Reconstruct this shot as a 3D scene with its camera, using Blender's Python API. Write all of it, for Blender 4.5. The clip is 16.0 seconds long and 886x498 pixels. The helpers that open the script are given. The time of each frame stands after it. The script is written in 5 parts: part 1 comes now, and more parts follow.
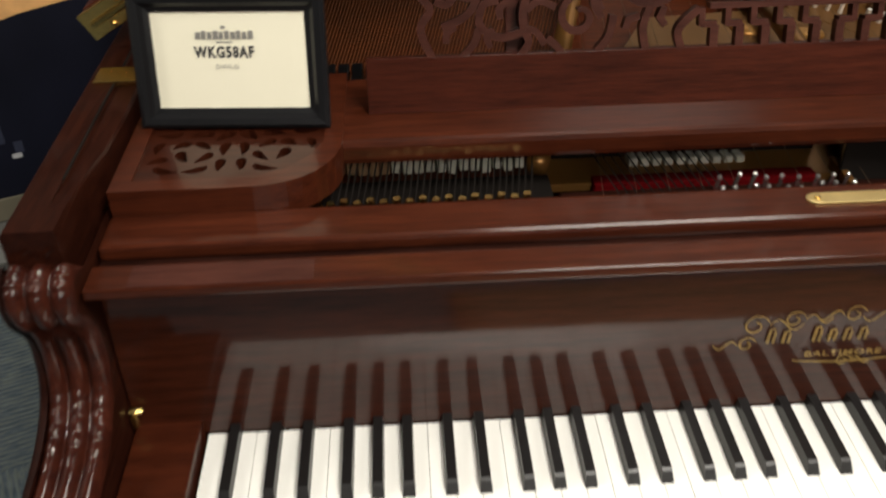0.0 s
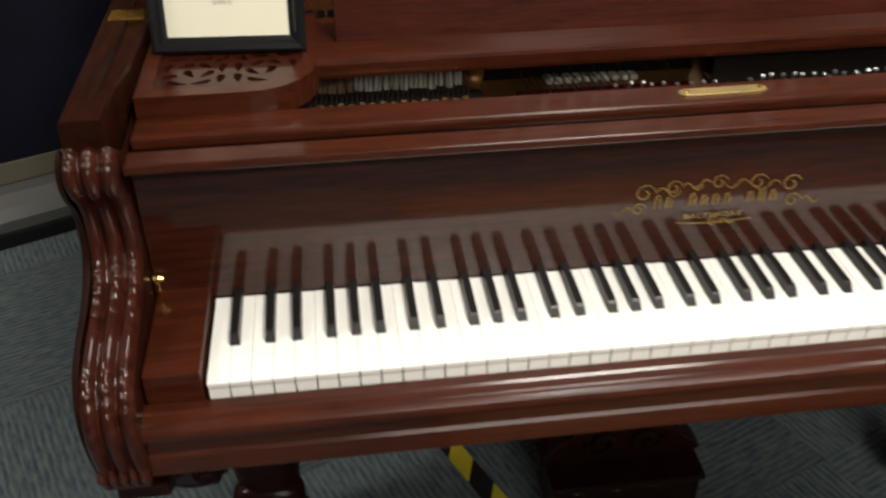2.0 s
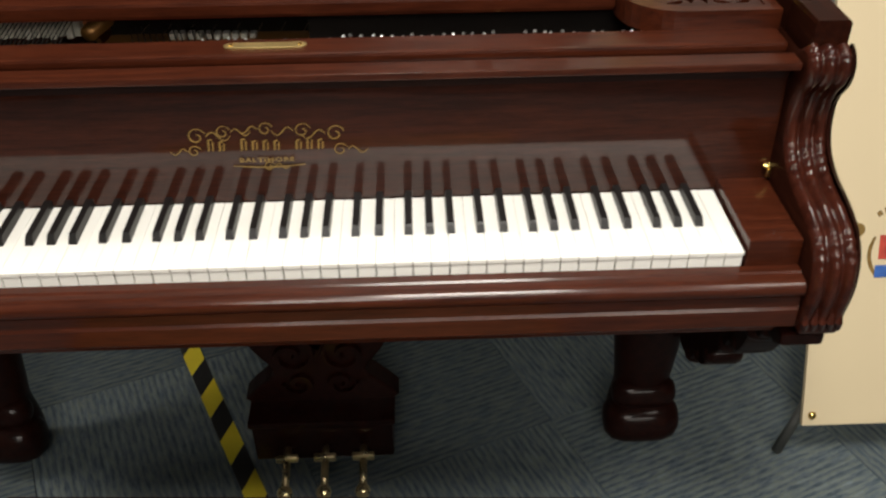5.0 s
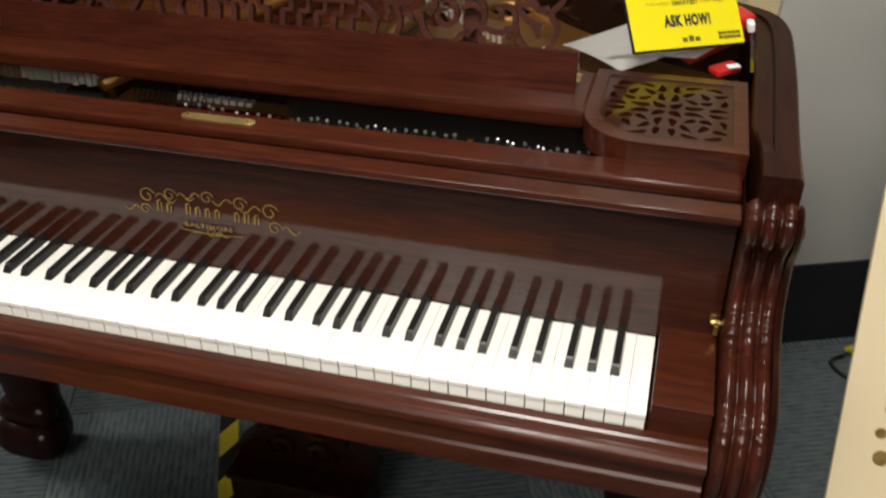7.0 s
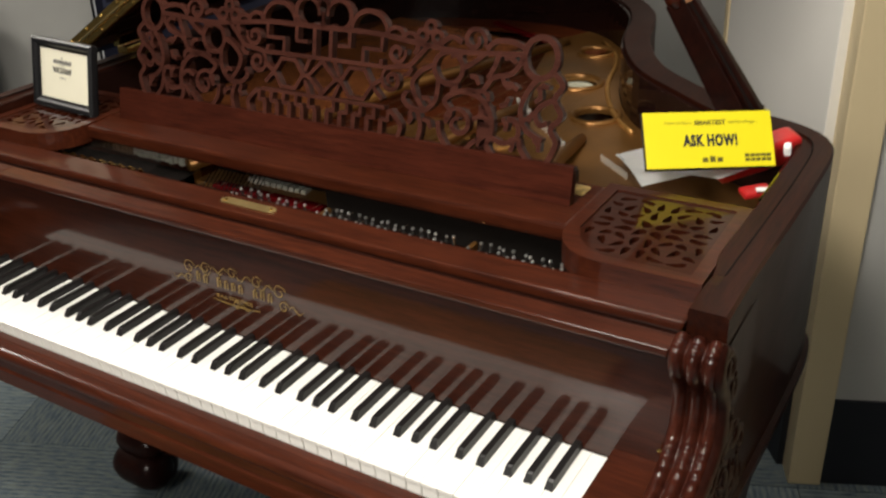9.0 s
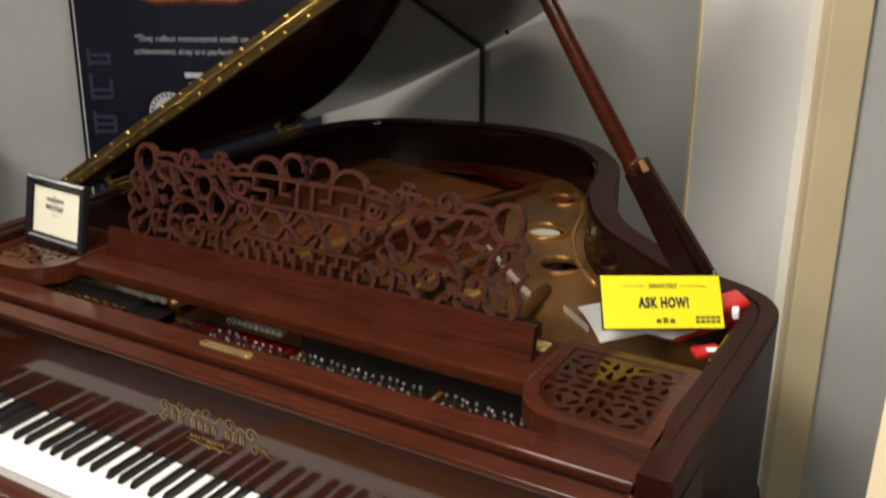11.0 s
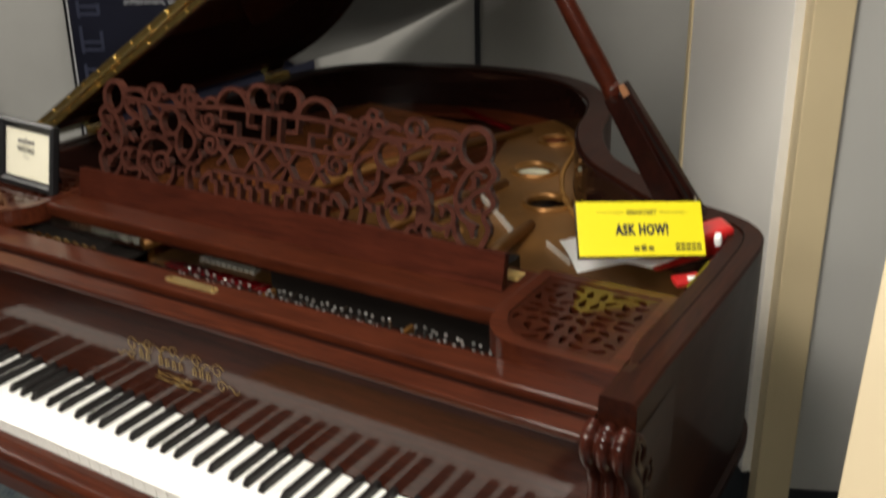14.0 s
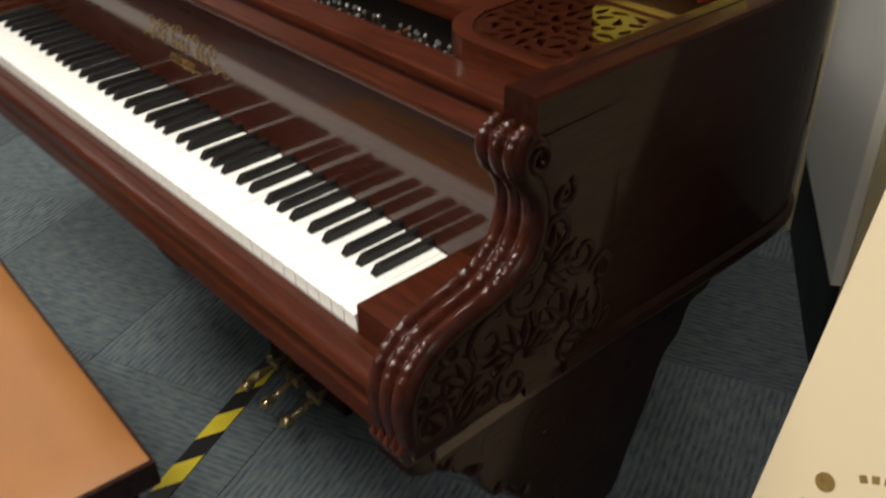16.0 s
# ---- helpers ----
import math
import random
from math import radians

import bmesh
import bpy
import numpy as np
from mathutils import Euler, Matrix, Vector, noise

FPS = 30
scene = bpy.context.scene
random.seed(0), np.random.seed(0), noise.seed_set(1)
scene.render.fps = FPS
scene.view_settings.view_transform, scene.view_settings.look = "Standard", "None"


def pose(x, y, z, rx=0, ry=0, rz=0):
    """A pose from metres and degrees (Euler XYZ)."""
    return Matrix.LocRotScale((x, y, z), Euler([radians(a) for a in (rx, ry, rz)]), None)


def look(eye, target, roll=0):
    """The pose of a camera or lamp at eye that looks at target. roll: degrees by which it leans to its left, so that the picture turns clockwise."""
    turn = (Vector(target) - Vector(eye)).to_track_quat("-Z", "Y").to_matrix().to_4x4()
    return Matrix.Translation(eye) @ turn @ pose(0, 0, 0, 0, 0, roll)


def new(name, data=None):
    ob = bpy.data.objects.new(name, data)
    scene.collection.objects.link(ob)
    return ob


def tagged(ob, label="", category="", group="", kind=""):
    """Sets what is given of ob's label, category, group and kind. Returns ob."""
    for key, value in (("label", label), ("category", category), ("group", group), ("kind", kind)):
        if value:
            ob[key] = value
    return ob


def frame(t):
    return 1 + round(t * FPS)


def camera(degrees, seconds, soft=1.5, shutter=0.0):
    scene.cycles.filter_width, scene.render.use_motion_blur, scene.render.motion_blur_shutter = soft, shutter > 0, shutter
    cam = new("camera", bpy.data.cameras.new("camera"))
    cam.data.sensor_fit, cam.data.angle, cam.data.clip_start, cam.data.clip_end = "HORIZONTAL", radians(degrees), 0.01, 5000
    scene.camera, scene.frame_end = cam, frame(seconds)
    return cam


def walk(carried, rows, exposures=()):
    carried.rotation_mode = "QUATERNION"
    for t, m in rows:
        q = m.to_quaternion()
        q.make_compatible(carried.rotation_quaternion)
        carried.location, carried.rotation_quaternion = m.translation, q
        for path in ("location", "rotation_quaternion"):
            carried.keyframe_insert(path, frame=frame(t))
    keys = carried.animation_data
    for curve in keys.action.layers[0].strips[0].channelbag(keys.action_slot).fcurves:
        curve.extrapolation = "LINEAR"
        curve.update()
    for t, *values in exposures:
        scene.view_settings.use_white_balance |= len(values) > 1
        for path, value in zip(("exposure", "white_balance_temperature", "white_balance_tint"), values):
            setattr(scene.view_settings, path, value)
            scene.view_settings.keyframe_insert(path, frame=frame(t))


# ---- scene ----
cam = camera(51.0, 16.0, soft=2.2, shutter=0.6)
PATH = [
    (0, (0.205, -0.491, 1.402), (0.272, 1.134, 0.238), -1.2),
    (0.5, (0.207, -0.6, 1.41), (0.245, 1.037, 0.262), -1.2),
    (1, (0.18, -0.659, 1.424), (0.255, 0.99, 0.296), -1.0),
    (1.5, (0.148, -0.693, 1.423), (0.272, 0.934, 0.266), -1.4),
    (2, (0.165, -0.756, 1.43), (0.363, 0.862, 0.272), -0.4),
    (2.5, (0.251, -0.866, 1.427), (0.459, 0.77, 0.295), 0.3),
    (3, (0.341, -0.964, 1.425), (0.541, 0.654, 0.266), -0.1),
    (3.5, (0.41, -0.998, 1.423), (0.639, 0.599, 0.242), 0.0),
    (4, (0.516, -0.969, 1.417), (0.766, 0.606, 0.21), 0.1),
    (4.2, (0.565, -0.955, 1.417), (0.804, 0.629, 0.221), 0.3),
    (6.3, (1.099, -0.93, 1.483), (0.813, 0.685, 0.337), -1.8),
    (6.5, (1.108, -0.917, 1.463), (0.823, 0.725, 0.357), -0.3),
    (7, (1.207, -0.829, 1.469), (0.769, 0.798, 0.393), -0.0),
    (7.5, (1.295, -0.779, 1.473), (0.661, 0.815, 0.444), -2.5),
    (8, (1.42, -0.745, 1.489), (0.614, 0.779, 0.475), -2.9),
    (8.5, (1.486, -0.746, 1.523), (0.609, 0.748, 0.524), -2.8),
    (8.7, (1.527, -0.723, 1.517), (0.582, 0.752, 0.551), -3.5),
    (10.8, (1.586, -0.755, 1.604), (0.644, 0.845, 0.86), -0.2),
    (11, (1.585, -0.758, 1.608), (0.631, 0.852, 0.901), -0.5),
    (11.5, (1.582, -0.756, 1.628), (0.618, 0.877, 0.994), -0.6),
    (12, (1.58, -0.755, 1.639), (0.589, 0.893, 1.091), -1.0),
    (12.5, (1.571, -0.767, 1.651), (0.549, 0.89, 1.189), -1.2),
    (13, (1.583, -0.748, 1.62), (0.557, 0.882, 1.082), -1.0),
    (13.5, (1.608, -0.737, 1.587), (0.61, 0.869, 0.936), -1.5),
    (14, (1.636, -0.697, 1.535), (0.658, 0.867, 0.762), -1.8),
    (14.5, (1.669, -0.605, 1.456), (0.645, 0.867, 0.571), -2.2),
    (15, (1.739, -0.501, 1.41), (0.679, 0.88, 0.426), -0.7),
    (15.5, (1.809, -0.472, 1.38), (0.663, 0.774, 0.315), -0.7),
    (16, (1.885, -0.455, 1.352), (0.642, 0.646, 0.238), -1.1),
]
walk(cam, [(t, look(e, g, r)) for t, e, g, r in PATH], ((0, 0.0), (6.0, -0.08), (8.7, 0.0), (11.0, 0.15), (12.5, 0.28), (13.5, 0.15), (15.0, -0.05), (16.0, -0.08)))

import itertools

# ---- world and light ----
world = bpy.data.worlds.new("world")
scene.world = world
world.use_nodes = True
world.node_tree.nodes["Background"].inputs[0].default_value = (0.9, 0.85, 0.75, 1)
world.node_tree.nodes["Background"].inputs[1].default_value = 0.02


def area_lamp(name, x, y, z, sx, sy, watts, colour, rot=0.0):
    d = bpy.data.lights.new(name, "AREA")
    d.shape, d.size, d.size_y, d.energy, d.color = "RECTANGLE", sx, sy, watts, colour
    ob = new(name, d)
    ob.matrix_world = pose(x, y, z, 0, 0, rot)
    return ob


WARM = (1.0, 0.945, 0.855)
# Unseen overhead light, its places and power set by eye.
area_lamp("ceiling_lamp_corner", 0.90, 0.85, 2.62, 0.8, 0.6, 22, WARM, 23)
area_lamp("ceiling_lamp_front", 0.95, -0.75, 2.62, 0.6, 0.6, 54, WARM, 23)
# Unseen fill lights, added to brighten the walls and under the lid.
area_lamp("fill_light_right", 2.2, -1.0, 2.62, 0.6, 0.6, 14, WARM, 23)
area_lamp("fill_light_rear", 0.6, -2.4, 2.62, 1.2, 0.5, 42, WARM, 23)
area_lamp("fill_light_far", -2.0, 0.0, 2.62, 1.2, 0.3, 44, WARM, 23)
area_lamp("fill_light_shop", 1.5, -3.7, 2.62, 2.4, 1.2, 75, WARM, 23)


# ---- materials ----
def nodes_of(name):
    m = bpy.data.materials.new(name)
    m.use_nodes = True
    nt = m.node_tree
    return m, nt, nt.nodes["Principled BSDF"]


def tex_coord(nt, scale, rot=(0, 0, 0)):
    c = nt.nodes.new("ShaderNodeTexCoord")
    mp = nt.nodes.new("ShaderNodeMapping")
    mp.inputs["Scale"].default_value = scale
    mp.inputs["Rotation"].default_value = rot
    nt.links.new(c.outputs["Object"], mp.inputs["Vector"])
    return mp


def noise_tex(nt, vec, scale, detail=4.0, rough=0.55):
    n = nt.nodes.new("ShaderNodeTexNoise")
    n.inputs["Scale"].default_value = scale
    n.inputs["Detail"].default_value = detail
    n.inputs["Roughness"].default_value = rough
    nt.links.new(vec.outputs[0], n.inputs["Vector"])
    return n


def ramp(nt, src, stops):
    r = nt.nodes.new("ShaderNodeValToRGB")
    while len(r.color_ramp.elements) < len(stops):
        r.color_ramp.elements.new(0.5)
    for e, (p, c) in zip(r.color_ramp.elements, stops):
        e.position, e.color = p, (*c, 1)
    nt.links.new(src, r.inputs[0])
    return r


def bump(nt, src, bsdf, strength, dist=0.002):
    b = nt.nodes.new("ShaderNodeBump")
    b.inputs["Strength"].default_value = strength
    b.inputs["Distance"].default_value = dist
    nt.links.new(src, b.inputs["Height"])
    nt.links.new(b.outputs[0], bsdf.inputs["Normal"])


def wood(name, dark, light, stretch=(3, 40, 40), rough=0.42, coat=0.5, coat_rough=0.15, spec=0.05):
    m, nt, p = nodes_of(name)
    mp = tex_coord(nt, stretch)
    n = noise_tex(nt, mp, 3.0, 6.0, 0.6)
    fine = noise_tex(nt, mp, 11.0, 4.0, 0.7)
    both_n = nt.nodes.new("ShaderNodeMath")
    both_n.operation = "MULTIPLY_ADD"
    both_n.inputs[1].default_value = 0.45
    nt.links.new(fine.outputs["Fac"], both_n.inputs[0])
    part_n = nt.nodes.new("ShaderNodeMath")
    part_n.operation = "MULTIPLY"
    part_n.inputs[1].default_value = 0.55
    nt.links.new(n.outputs["Fac"], part_n.inputs[0])
    nt.links.new(part_n.outputs[0], both_n.inputs[2])
    deep, pale = tuple(c * 0.84 for c in dark), tuple(c * 1.15 for c in light)
    r = ramp(nt, both_n.outputs[0], [(0.36, deep), (0.64, pale)])
    mp2 = tex_coord(nt, (2, 2, 2))
    n2 = noise_tex(nt, mp2, 2.5, 3.0)
    mix = nt.nodes.new("ShaderNodeMix")
    mix.data_type, mix.blend_type = "RGBA", "MULTIPLY"
    mix.inputs["Factor"].default_value = 0.45
    nt.links.new(r.outputs[0], mix.inputs["A"])
    r2 = ramp(nt, n2.outputs["Fac"], [(0.3, (0.55, 0.5, 0.5)), (0.7, (1, 1, 1))])
    nt.links.new(r2.outputs[0], mix.inputs["B"])
    nt.links.new(mix.outputs["Result"], p.inputs["Base Color"])
    rr = nt.nodes.new("ShaderNodeMapRange")
    rr.inputs["To Min"].default_value, rr.inputs["To Max"].default_value = rough * 0.8, rough * 1.3
    nt.links.new(n2.outputs["Fac"], rr.inputs["Value"])
    nt.links.new(rr.outputs[0], p.inputs["Roughness"])
    p.inputs["Coat Weight"].default_value = coat
    p.inputs["Coat Roughness"].default_value = coat_rough
    p.inputs["Specular IOR Level"].default_value = spec
    bump(nt, n.outputs["Fac"], p, 0.06, 0.001)
    return m


def plain(name, colour, rough=0.5, metal=0.0, vary=0.15, scale=8.0, bumpy=0.05, coat=0.0, dist=0.002):
    m, nt, p = nodes_of(name)
    mp = tex_coord(nt, (1, 1, 1))
    n = noise_tex(nt, mp, scale, 5.0)
    lo = tuple(c * (1 - vary) for c in colour)
    hi = tuple(min(1, c * (1 + vary)) for c in colour)
    r = ramp(nt, n.outputs["Fac"], [(0.3, lo), (0.7, hi)])
    nt.links.new(r.outputs[0], p.inputs["Base Color"])
    rr = nt.nodes.new("ShaderNodeMapRange")
    rr.inputs["To Min"].default_value, rr.inputs["To Max"].default_value = rough * 0.8, min(1, rough * 1.2)
    nt.links.new(n.outputs["Fac"], rr.inputs["Value"])
    nt.links.new(rr.outputs[0], p.inputs["Roughness"])
    p.inputs["Metallic"].default_value = metal
    p.inputs["Coat Weight"].default_value = coat
    if bumpy:
        n3 = noise_tex(nt, mp, scale * 12, 3.0)
        bump(nt, n3.outputs["Fac"], p, bumpy, dist)
    return m


MAHOG = wood("mahogany", (0.029, 0.0061, 0.0025), (0.062, 0.0135, 0.0049), spec=0.10)
# Darker mahogany copy: the case side's shade and dark reflections are in its colour.
MAHOG_Y_SHADE = wood("mahogany_lengthwise_shaded", (0.013, 0.0032, 0.0018), (0.027, 0.0068, 0.0033), (40, 3, 40), rough=0.42, coat=0.15, coat_rough=0.07)
MAHOG_GLOSS = wood("mahogany_polished", (0.023, 0.0053, 0.0024), (0.042, 0.0099, 0.0041), rough=0.4, coat=0.8, coat_rough=0.085)
SHELF_GLOSS = wood("mahogany_shelf_lacquer", (0.021, 0.0048, 0.0022), (0.038, 0.0090, 0.0038), rough=0.4, coat=0.6, coat_rough=0.06)
MAHOG_DULL = wood("mahogany_fret", (0.037, 0.0112, 0.0078), (0.070, 0.0232, 0.0158), rough=0.42, coat=0.4, coat_rough=0.2)
MAHOG_CARVED = wood("mahogany_carved", (0.021, 0.0047, 0.0030), (0.052, 0.0125, 0.0066), (20, 20, 20), rough=0.4, coat=0.62, coat_rough=0.09)
DESK_WOOD = wood("mahogany_desk", (0.030, 0.0065, 0.0034), (0.058, 0.0126, 0.0061), rough=0.45, coat=0.3, coat_rough=0.16)
# Darker carved mahogany: shade under the piano and low on the prop in colour.
LEG_WOOD_SHADE = wood("mahogany_carved_shaded", (0.008, 0.0021, 0.0015), (0.018, 0.0044, 0.0026), (20, 20, 20), rough=0.45, coat=0.22, coat_rough=0.14)
PROP_WOOD = wood("mahogany_prop", (0.030, 0.0060, 0.0030), (0.060, 0.0125, 0.0056), rough=0.38, coat=0.5, coat_rough=0.12)
# Light on the short prop's end, painted as an orange wood colour.
LIT_WOOD = plain("lit_orange_wood", (0.30, 0.13, 0.055), 0.6, vary=0.25, scale=30)
# Darker than the arm's own wood: the relief's shade is put into the colour.
CARVING_SHADE = wood("mahogany_relief_shaded", (0.012, 0.0032, 0.0022), (0.026, 0.0068, 0.0040), (20, 20, 20), rough=0.5, coat=0.16, coat_rough=0.26)
LID_WOOD = wood("lid_polished", (0.012, 0.005, 0.004), (0.022, 0.009, 0.007), rough=0.4, coat=0.8, coat_rough=0.04, spec=0.0)
PALE_DISC = plain("pale_olive_disc", (0.50, 0.50, 0.38), 0.6, vary=0.2, scale=30)
LUG_BRASS = plain("worn_gilt", (0.52, 0.36, 0.13), 0.35, 0.6, 0.5, 60, 0.2)
IVORY = plain("white_key_plastic", (0.87, 0.86, 0.81), 0.22, vary=0.02, bumpy=0, coat=0.3)
EBONY = plain("black_key", (0.010, 0.009, 0.009), 0.36, bumpy=0.02)
EBONY.node_tree.nodes["Principled BSDF"].inputs["Specular IOR Level"].default_value = 0.32
BRASS = plain("polished_brass", (0.72, 0.50, 0.17), 0.25, 1.0, 0.12, 14)
PEDAL_BRASS = plain("worn_pedal_brass", (0.50, 0.40, 0.22), 0.28, 0.9, 0.25, 40)
BRASS_PLATE = plain("engraved_brass", (0.75, 0.58, 0.26), 0.42, 1.0, 0.1, 30)
GOLD_PLATE = plain("bronze_painted_iron", (0.24, 0.112, 0.030), 0.30, 0.6, 0.3, 7, 0.05)
SOUNDBOARD = wood("spruce_soundboard", (0.070, 0.015, 0.005), (0.125, 0.029, 0.009), (6, 30, 30), 0.45, 0.3, 0.2)
BRONZE_BAR = plain("lacquered_bronze", (0.46, 0.235, 0.065), 0.34, 0.6, 0.3, 12, 0.05)
STRING = plain("dull_steel_string", (0.20, 0.14, 0.09), 0.45, 0.8, 0.1)
STEEL = plain("steel", (0.62, 0.61, 0.58), 0.17, 1.0, 0.1)
PIN_STEEL = plain("nickel_pin", (0.34, 0.33, 0.31), 0.24, 0.9, 0.1)
COIL = plain("dull_wire_coil", (0.07, 0.06, 0.055), 0.45, 0.8, 0.15)
PIN_TIP = plain("bright_pin_tip", (0.62, 0.61, 0.58), 0.28, 0.9, 0.1)
HITCH_STEEL = plain("pale_hitch_pin", (0.66, 0.64, 0.58), 0.35, 0.3, 0.1)
COPPER = plain("copper_wound", (0.34, 0.115, 0.036), 0.42, 0.85, 0.3, 20)
FELT_RED = plain("red_felt", (0.085, 0.003, 0.004), 0.95, vary=0.3, bumpy=0.3)
FELT_RED.node_tree.nodes["Principled BSDF"].inputs["Specular IOR Level"].default_value = 0.0
FELT_WHITE = plain("white_felt", (0.38, 0.36, 0.30), 0.95, vary=0.2, bumpy=0.3)
FELT_BROWN = plain("aged_brown_felt", (0.17, 0.095, 0.045), 0.9, vary=0.35, scale=25, bumpy=0.3)
# Black for the shade in gaps, behind the pins and on the pin block.
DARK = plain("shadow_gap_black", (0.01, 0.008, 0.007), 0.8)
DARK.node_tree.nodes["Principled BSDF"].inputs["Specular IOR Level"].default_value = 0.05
GOLD_LEAF = plain("gold_lettering", (0.27, 0.17, 0.045), 0.5, 0.4, 0.3, 40)
BLACK_SATIN = plain("black_satin_frame", (0.008, 0.008, 0.009), 0.32, coat=0.1)
BLACK_SATIN.node_tree.nodes["Principled BSDF"].inputs["Specular IOR Level"].default_value = 0.3
CARD = plain("cream_card", (0.80, 0.76, 0.60), 0.7, vary=0.03)
INK = plain("black_ink", (0.02, 0.02, 0.022), 0.7)
INK_GREY = plain("grey_ink", (0.22, 0.21, 0.19), 0.7)
YELLOW = plain("yellow_card", (0.83, 0.72, 0.01), 0.45, vary=0.03)
YELLOW_INK = plain("olive_ink", (0.13, 0.11, 0.012), 0.5)
RED = plain("red_plastic", (0.55, 0.02, 0.02), 0.35, coat=0.3)
PAPER = plain("white_paper", (0.88, 0.88, 0.86), 0.8, vary=0.04)
LEATHER = plain("tan_vinyl", (0.235, 0.092, 0.020), 0.55, vary=0.11, scale=7, bumpy=0.16)
WALL_GREY = plain("grey_wall_fabric", (0.312, 0.307, 0.288), 0.95, vary=0.07, scale=3, bumpy=0.25)
WALL_LIGHT = plain("light_grey_paint", (0.76, 0.735, 0.685), 0.7, vary=0.04, scale=2, bumpy=0.08)
# Dimmer copy of the light grey paint: weaker light put into the colour.
WALL_LIGHT_DIM = plain("light_grey_paint_dim", (0.47, 0.465, 0.44), 0.7, vary=0.05, scale=2, bumpy=0.08)
CREAM = plain("cream_trim_paint", (0.60, 0.49, 0.30), 0.55, vary=0.05, scale=3)
BASE_BLACK = plain("black_rubber_base", (0.010, 0.011, 0.016), 0.6)
# For walls out of view, darkened to limit bounce and reflected haze.
WALL_UNSEEN = plain("unseen_wall_dark", (0.12, 0.12, 0.115), 0.9, vary=0.1, scale=3, bumpy=0.2)
# Unseen ceiling, kept well below white to hold down bounce and haze.
CEIL = plain("ceiling_dimmed_grey", (0.26, 0.255, 0.24), 0.9, bumpy=0.2)
BOARD = plain("cream_board", (0.70, 0.58, 0.38), 0.5, vary=0.03, scale=2)
ALU = plain("brushed_aluminium", (0.13, 0.13, 0.12), 0.5, 0.4, 0.08)
BEIGE = plain("beige_strip", (0.12, 0.105, 0.07), 0.7)
DARK_WOOD = wood("dark_wood_stained_and_shaded", (0.012, 0.004, 0.003), (0.026, 0.009, 0.006), rough=0.4, coat=0.3)
NAVY = plain("navy_print", (0.0045, 0.005, 0.012), 0.45, vary=0.4, scale=3, bumpy=0.0)
NAVY.node_tree.nodes["Principled BSDF"].inputs["Specular IOR Level"].default_value = 0.2
NAVY_TYPE = plain("dim_blue_print", (0.022, 0.025, 0.045), 0.35, bumpy=0)
WHITE_TYPE = plain("white_print", (0.62, 0.62, 0.62), 0.5, bumpy=0)
GREY_TYPE = plain("grey_print", (0.36, 0.36, 0.37), 0.5, bumpy=0)
BROWN_PRINT = plain("brown_print", (0.10, 0.025, 0.008), 0.4, vary=0.5, scale=14, bumpy=0)
GLOW_PRINT = plain("pale_amber_print", (0.85, 0.55, 0.22), 0.4, vary=0.2, scale=20, bumpy=0)
TAPE_Y = plain("hazard_yellow", (0.62, 0.50, 0.03), 0.5, vary=0.12)
TAPE_K = plain("hazard_black", (0.012, 0.012, 0.012), 0.5)
CABLE = plain("black_cable", (0.012, 0.012, 0.013), 0.5)
SEPIA = plain("sepia_print", (0.62, 0.33, 0.12), 0.6, vary=0.35, scale=9, bumpy=0)


def carpet_material():
    m, nt, p = nodes_of("striped_carpet")
    mp = tex_coord(nt, (1, 1, 1))
    info = nt.nodes.new("ShaderNodeObjectInfo")
    w = nt.nodes.new("ShaderNodeTexWave")
    w.bands_direction = "X"
    w.inputs["Scale"].default_value = 22.0
    w.inputs["Distortion"].default_value = 1.2
    w.inputs["Detail"].default_value = 3.0
    nt.links.new(mp.outputs[0], w.inputs["Vector"])
    st = tex_coord(nt, (75, 14, 1))
    n = noise_tex(nt, st, 1.6, 4.0, 0.7)
    add = nt.nodes.new("ShaderNodeMath")
    add.operation = "MULTIPLY_ADD"
    add.inputs[1].default_value = 0.13
    nt.links.new(w.outputs["Fac"], add.inputs[0])
    half = nt.nodes.new("ShaderNodeMath")
    half.operation = "MULTIPLY"
    half.inputs[1].default_value = 0.87
    nt.links.new(n.outputs["Fac"], half.inputs[0])
    nt.links.new(half.outputs[0], add.inputs[2])
    r = ramp(nt, add.outputs[0], [(0.32, (0.044, 0.060, 0.074)), (0.48, (0.092, 0.116, 0.134)), (0.58, (0.130, 0.148, 0.134)), (0.72, (0.145, 0.18, 0.21))])
    hue = nt.nodes.new("ShaderNodeHueSaturation")
    mr = nt.nodes.new("ShaderNodeMapRange")
    mr.inputs["To Min"].default_value, mr.inputs["To Max"].default_value = 0.85, 1.15
    nt.links.new(info.outputs["Random"], mr.inputs["Value"])
    nt.links.new(mr.outputs[0], hue.inputs["Value"])
    nt.links.new(r.outputs[0], hue.inputs["Color"])
    nt.links.new(hue.outputs[0], p.inputs["Base Color"])
    p.inputs["Roughness"].default_value = 1.0
    p.inputs["Specular IOR Level"].default_value = 0.1
    fine = noise_tex(nt, mp, 500, 2.0)
    s = nt.nodes.new("ShaderNodeMath")
    s.operation = "ADD"
    nt.links.new(fine.outputs["Fac"], s.inputs[0])
    nt.links.new(w.outputs["Fac"], s.inputs[1])
    bump(nt, s.outputs[0], p, 0.5, 0.002)
    return m


CARPET = carpet_material()


